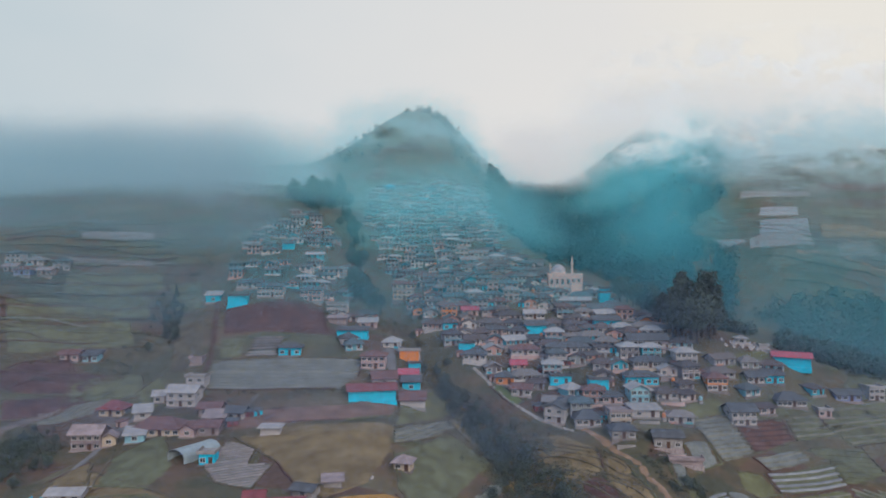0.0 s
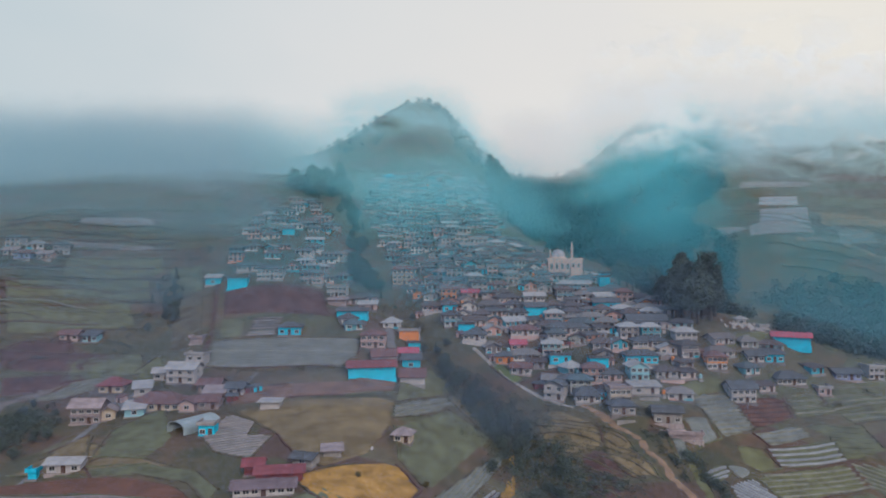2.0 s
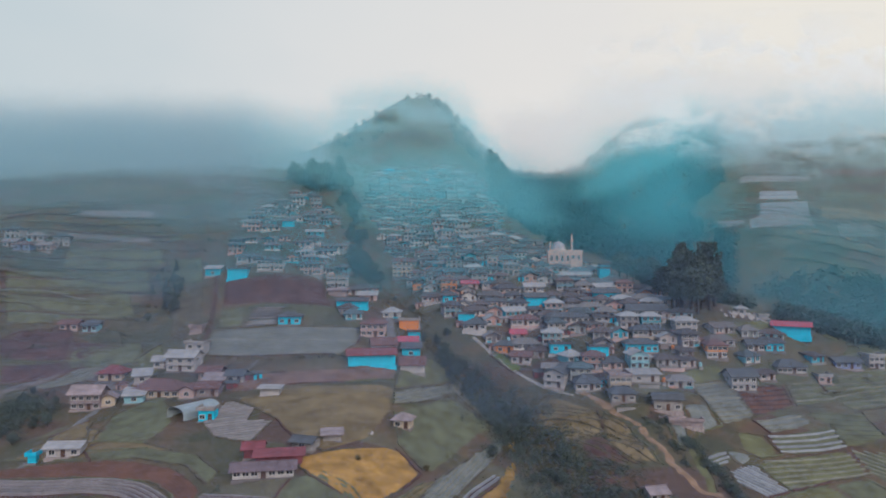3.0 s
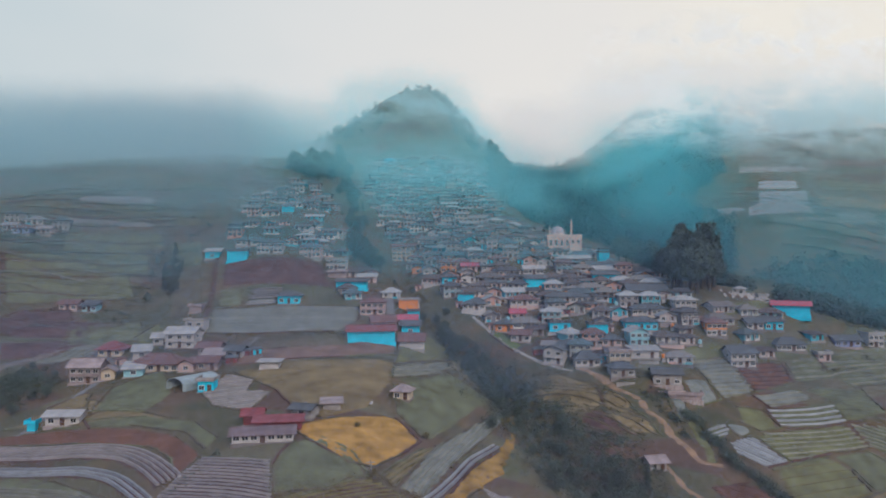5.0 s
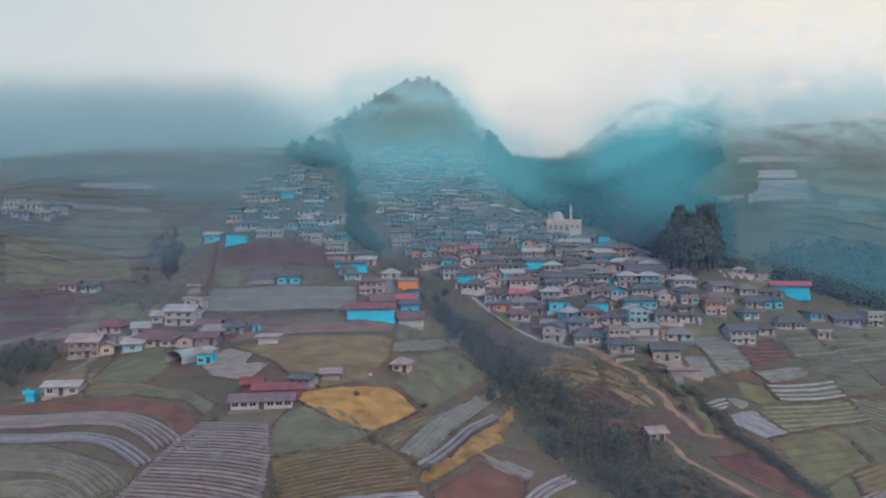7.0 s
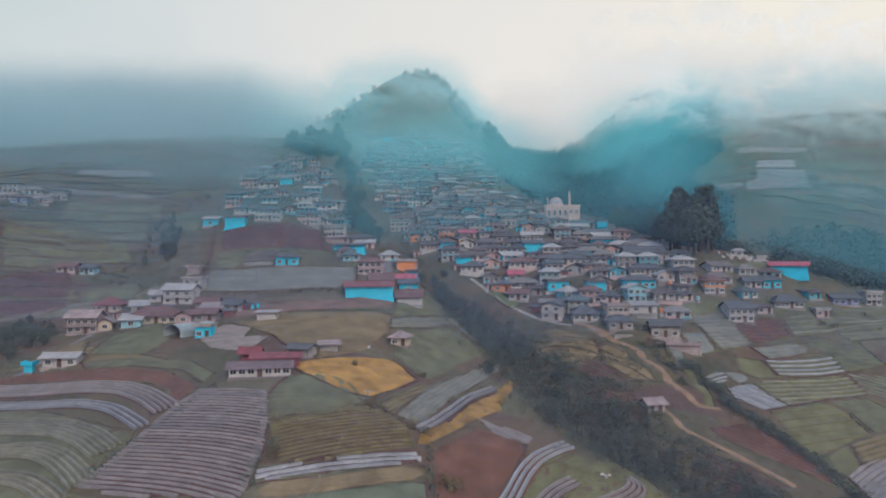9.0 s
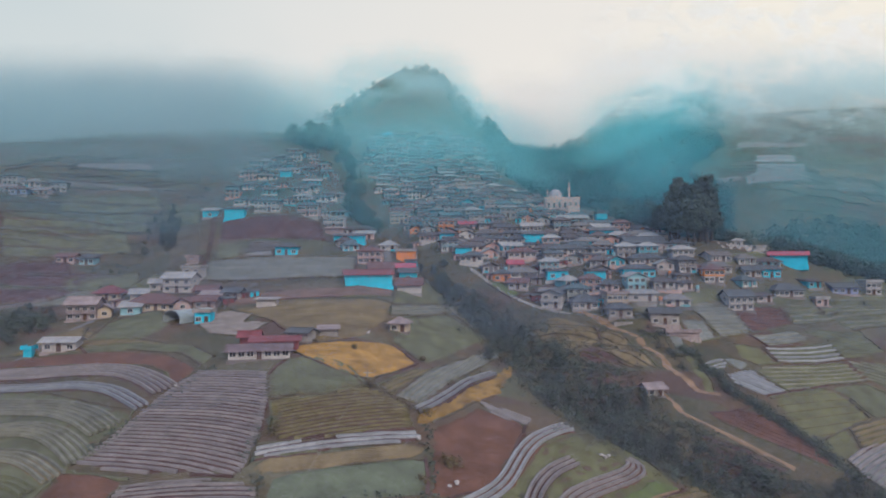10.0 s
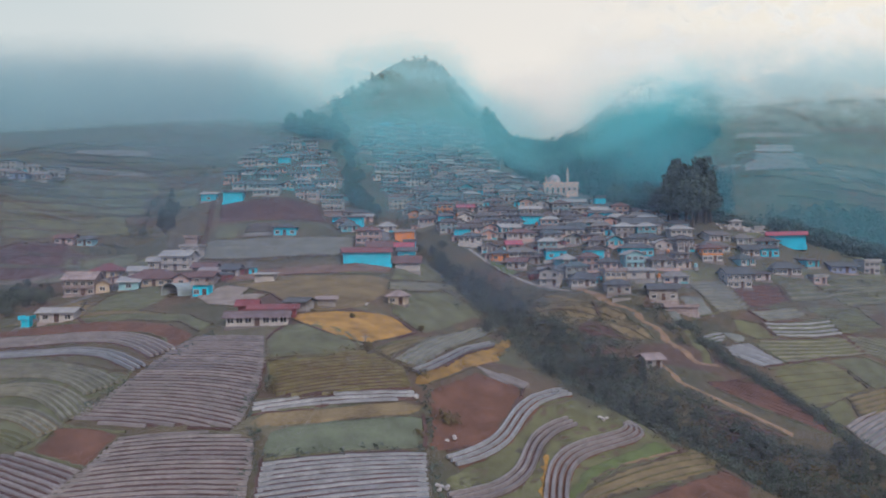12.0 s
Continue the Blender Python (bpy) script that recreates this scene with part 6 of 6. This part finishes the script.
for k in range(16):
    x, y = rng.uniform(-80, -44), rng.uniform(158, 173)
    if clear_of_houses(x, y, 1.2):
        copy_thing(SMALL[k % 5], pose(x, y, ground_z(x, y), 0, 0, rng.gauss(0, 20)))
for x, y in SPOTS[110:]:
    plant(BUSH, x, y - 1, rng.uniform(.4, .8), group="bushes between the houses")
for q in TAKEN:
    if rng.random() < .35 and q[0] < -36 and q[1] > 232:
        plant(BUSH + FOREST[3:], q[0] + q[2] + 1, q[1] - 3, rng.uniform(.5, .8), group="bushes between the houses")


# far woods: too many to count
def woods(name, spots, tall, leaf, label, seed):
    g = random.Random(seed)
    centres, radii = [], []
    for x, y in spots:
        z, t = ground_z(x, y), tall * g.uniform(.6, 1.25)
        for k in range(3):
            centres.append((x + g.uniform(-1, 1), y + g.uniform(-1, 1), z + t * (.28 + .25 * k)))
            radii.append(t * (.42 - .09 * k))
    v, f = leaf_cloud(centres, radii, 7.0, 0.48, seed, 1.1)
    return tagged(new(name, mesh_of(name, v, f, leaf)), label, "woods", kind="stuff")


def scatter(poly, count):
    out = []
    while len(out) < count:
        x, y = rng.uniform(min(p[0] for p in poly), max(p[0] for p in poly)), rng.uniform(min(p[1] for p in poly), max(p[1] for p in poly))
        if inside(x, y, poly) and not beside(x, y, TRACK_A, 2.0) and not beside(x, y, TRACK_B, 2.0):
            out.append((x, y))
    return out


woods("woods", scatter([(70, 300), (80, 250), (74, 232), (92, 222), (112, 262), (128, 300), (118, 320), (128, 355), (118, 400), (60, 425), (34, 400), (32, 340), (50, 310)], 1150), 6.5, LEAFHAZE, "dense dark woods in the valley with haze-blue leaves", 21)
woods("woods", scatter([(34, 400), (60, 425), (118, 400), (134, 360), (158, 385), (190, 460), (190, 484), (40, 484), (30, 440)], 1000), 7, LEAFHAZE, "wooded mountainside under cloud", 22)
woods("woods", scatter([(-62, 352), (-50, 326), (-60, 322), (-74, 330), (-80, 348)], 60), 6, LEAFHAZE, "dark clump of trees on the shoulder of the hill", 23)
woods("woods", scatter([(-44, 440), (-14, 430), (10, 402), (30, 398), (44, 420), (24, 446), (-20, 456)], 260), 5, LEAFHAZE, "low woods on the summit hill", 24)
woods("woods", scatter([(-70, 430), (-40, 424), (-24, 402), (-60, 396), (-78, 410)], 50), 4, LEAFHAZE, "scattered trees on the hill's front", 26)
woods("woods", scatter([(100, 207), (125, 203), (190, 217), (190, 240), (150, 226), (126, 224)], 520), 5, LEAF, "dark woods below the cyan hall", 25)
woods("woods", scatter([(112, 226), (150, 228), (205, 244), (210, 262), (160, 256), (124, 246)], 760), 5.4, LEAF, "dark woods in the hollow below the far terraces", 29)
woods("woods", scatter([(118, 258), (134, 252), (176, 262), (172, 276), (140, 272)], 110), 5, LEAF, "dark copse at the foot of the far terraces", 27)
woods("woods", scatter([(86, 226), (100, 222), (108, 236), (96, 246)], 50), 4.5, LEAF, "dark copse behind the tall trees", 28)


# scrub, hedges and overgrown terrace edges
def scrub(name, spots, tall, leaf, label, seed, size=0.17, per=30):
    g = random.Random(seed)
    centres, radii = [], []
    for x, y in spots:
        r = tall * g.uniform(.3, .75)
        centres.append((x, y, ground_z(x, y) + r * .45))
        radii.append(r)
    v, f = leaf_cloud(centres, radii, per, size, seed, 0.85)
    return tagged(new(name, mesh_of(name, v, f, leaf)), label, name, kind="stuff")


def strewn(line, count, wide):
    out = []
    for _ in range(count):
        k = rng.randrange(len(line) - 1)
        (ax, ay), (bx, by) = line[k], line[k + 1]
        t = rng.random()
        x, y = ax + (bx - ax) * t + rng.gauss(0, wide), ay + (by - ay) * t + rng.gauss(0, wide)
        if clear_of_houses(x, y, .3):
            out.append((x, y))
    return out


scrub("scrub", strewn(GULLY[2:5], 200, 3.4), 1.6, LEAFOLIVE, "low olive scrub at the ravine's head", 30)
scrub("scrub", strewn(GULLY[4:7], 420, 3.2), 2.4, LEAF, "dense dark scrub filling the ravine", 31)
scrub("scrub", strewn(GULLY[6:], 1050, 4.8), 2.0, LEAF, "dense dark scrub on the ravine's lower banks", 32)
scrub("scrub", strewn(GULLY[5:], 420, 6.5), 1.5, LEAFOLIVE, "olive and brown scrub on the ravine's banks", 33)
scrub("scrub", strewn([(8, 186), (20, 168), (26, 150), (31, 136), (38, 125)], 480, 2.8), 2.2, LEAF, "dark thicket along the ravine's far bank", 39)
scrub("scrub", strewn([(-100, 150), (-97, 160), (-92, 150), (-94, 140)], 260, 3.0), 2.2, LEAF, "dark scrub below the earth road", 38)
scrub("scrub", scatter([(27, 176), (40, 168), (56, 157), (60, 150), (46, 150), (34, 158), (24, 168)], 150), 0.9, LEAFOLIVE, "olive scrub on the rough bank below the village", 71)
scrub("scrub", scatter([(27, 176), (40, 168), (50, 158), (46, 146), (34, 150), (24, 168)], 90), 1.1, LEAF, "dark scrub on the rough bank below the village", 72)
scrub("hedge", strewn([(51.6, 159.8), (55.6, 154), (58.6, 145), (60.9, 138), (66, 131), (69.4, 124.5), (72.6, 114.8), (78, 104)], 420, 0.75), 1.9, LEAF, "dark hedge along a terrace bank", 34)
scrub("hedge", strewn([(47, 161), (51.5, 153), (53, 146)], 70, 0.5), 1.2, LEAF, "dark hedge beside the earth track", 35)
scrub("scrub", scatter([(26, 156), (34, 150), (42, 142), (44, 128), (56, 119), (50, 111), (36, 120), (28, 136)], 420), 1.6, LEAF, "dark scrub on the ravine's far bank", 79)
scrub("scrub", scatter([(26, 156), (36, 152), (46, 128), (60, 112), (50, 108), (36, 118), (26, 138)], 240), 1.3, LEAFOLIVE, "brown-olive scrub on the ravine's far bank", 80)
scrub("scrub", scatter([(44, 124), (48, 127), (60, 116), (74, 108), (72, 98), (60, 94), (48, 108)], 560), 1.7, LEAF, "dark scrub below the earth track", 36)
scrub("scrub", scatter([(20, 166), (42, 158), (46, 140), (34, 130), (24, 140)], 150), 1.1, LEAFOLIVE, "rough scrub on broken terraces", 37)
scrub("scrub", scatter([(-98, 203), (-82, 203), (-82, 240), (-92, 300), (-122, 300), (-104, 240)], 420), 1.5, LEAF, "dark scrub on the slope between fields and spur", 73)
scrub("scrub", scatter([(-98, 203), (-82, 203), (-82, 240), (-92, 300), (-122, 300), (-104, 240)], 200), 1.2, LEAFOLIVE, "olive scrub on the slope between fields and spur", 74)
scrub("scrub", [p for p in scatter([(-30, 205), (-12, 204), (-4, 212), (-14, 240), (-26, 258), (-33, 240)], 260) if clear_of_houses(*p, .3)], 1.3, LEAFOLIVE, "olive scrub on the slope above the orange house", 75)
scrub("scrub", [p for p in scatter([(-74, 236), (-36, 236), (-36, 262), (-54, 312), (-72, 316), (-79, 250)], 420) if clear_of_houses(*p, .3)], 1.4, LEAF, "green scrub between the houses of the spur", 76)
scrub("scrub", [p for p in scatter([(-4, 226), (11, 201), (27, 177), (44, 163), (62, 166), (73, 190), (72, 226), (60, 262), (30, 300), (-3, 282)], 420) if clear_of_houses(*p, .1)], 1.0, LEAF, "green scrub between the village houses", 77)
scrub("scrub", [p for p in scatter([(-100, 186), (-84, 150), (-46, 150), (-40, 178), (-64, 196), (-98, 200)], 200) if clear_of_houses(*p, .5)], 0.9, LEAF, "low scrub round the hamlet", 78)
for k, (line, count) in enumerate((
        ([(-139, 214), (-117, 220), (-93, 224)], 80), ([(-128, 196), (-118, 196), (-112, 198)], 40), ([(-152, 234), (-129, 235), (-108, 239)], 70), ([(-141, 247), (-128, 254), (-110, 260)], 50),
        ([(-144, 222), (-135, 225), (-124, 230)], 40), ([(-100, 197), (-95, 196), (-89, 195)], 30), ([(-69, 208), (-54, 206), (-33, 208)], 50), ([(-64, 181), (-45, 178), (-26, 177)], 90),
        ([(-118, 182), (-113, 188), (-108, 190)], 30), ([(97, 181), (109, 184), (120, 186)], 40), ([(96, 178), (106, 179), (116, 179)], 40), ([(-147, 281), (-134, 288), (-118, 288)], 40), ([(-174, 267), (-152, 268), (-130, 264)], 50),
        ([(-76, 231), (-70, 208), (-67, 196), (-65, 182)], 80), ([(-22, 100), (-25, 90), (-22, 84), (-21, 72)], 60), ([(-2, 101), (-1, 92), (0, 84), (0, 74)], 60), ([(-3, 104), (-8, 108), (-12, 110)], 30), ([(-46, 90), (-44, 97), (-40, 108), (-38, 116)], 60), ([(-19.6, 79.2), (-11.5, 81.7), (-1.5, 85.4)], 40), ([(-26, 102), (-12, 109)], 30), ([(-112, 199), (-100, 203), (-90, 197)], 50))):
    scrub("hedge", strewn(line, count, 0.45), 1.0 if k > 13 else 1.5, LEAFOLIVE if k % 3 == 1 else LEAF, "low overgrown edge of a terrace plot", 40 + k, 0.2, 12)


# ---- small things in the plots ----
def sacks(x, y, count, label):
    root = new("sack_pile")
    for k in range(count):
        bm = bmesh.new()
        bmesh.ops.create_icosphere(bm, subdivisions=2, radius=.34)
        for v in bm.verts:
            v.co = Vector((v.co.x * 1.1, v.co.y * .8, v.co.z * .6)) + Vector((rng.uniform(-.04, .04), rng.uniform(-.04, .04), rng.uniform(-.03, .03)))
        s = part("sack", bm, WHITE, root)
        s.location = (rng.uniform(-.7, .7) * count / 4, rng.uniform(-.4, .4), .2 + .22 * (k % 3))
        s.rotation_euler = (0, 0, rng.uniform(0, 3))
    tagged(root, label, "sacks")
    root.matrix_basis = pose(x, y, ground_z(x, y))


sacks(-2.8, 97.0, 2, "white filled sack at a plot's corner")
sacks(1.0, 77.5, 6, "pile of white sacks beside the beds")
sacks(26.1, 106.5, 5, "pile of pale sacks and sheeting on a terrace")
sacks(-41.5, 108.5, 2, "white sack on a field corner")
sacks(2.0, 88.5, 3, "pale sacks beside a bush")
for x, y in ((-20.5, 138), (-14.5, 139), (-62, 163), (-46, 168)):
    sacks(x, y, 2, "heap of pale sacks and rubble on rough ground")


def pole(x, y, tall):
    root = new("utility_pole")
    part("post", lathe(bmesh.new(), [(.13, -.5), (.11, tall * .5), (.08, tall)], 10), CONCRETE, root)
    part("crossarm", boxes((-.7, .7, -.05, .05, tall - .5, tall - .38)), METAL, root)
    tagged(root, "slim grey utility pole with a crossarm", "pole", group="utility poles")
    root.matrix_basis = pose(x, y, ground_z(x, y))
    return (x, y, ground_z(x, y) + tall - .4)


def cable(a, c, sag):
    cu = bpy.data.curves.new("cable", "CURVE")
    cu.dimensions, cu.bevel_depth, cu.bevel_resolution = "3D", 0.022, 1
    sp = cu.splines.new("POLY")
    sp.points.add(16)
    for k in range(17):
        t = k / 16
        sp.points[k].co = (a[0] + (c[0] - a[0]) * t, a[1] + (c[1] - a[1]) * t, a[2] + (c[2] - a[2]) * t - sag * 4 * t * (1 - t), 1)
    cu.materials.append(CONCRETE)
    tagged(new("cable", cu), "thin pale cable sagging across the plots", "cable")


cable(pole(-11.5, 110.5, 2.2), pole(-19.5, 68.0, 2.2), 0.7)

# ---- from units of the plan to metres ----
for ob in scene.objects:
    if ob.parent is None and ob.type in ("MESH", "EMPTY", "CURVE"):
        ob.matrix_basis = Matrix.Scale(UNIT, 4) @ ob.matrix_basis
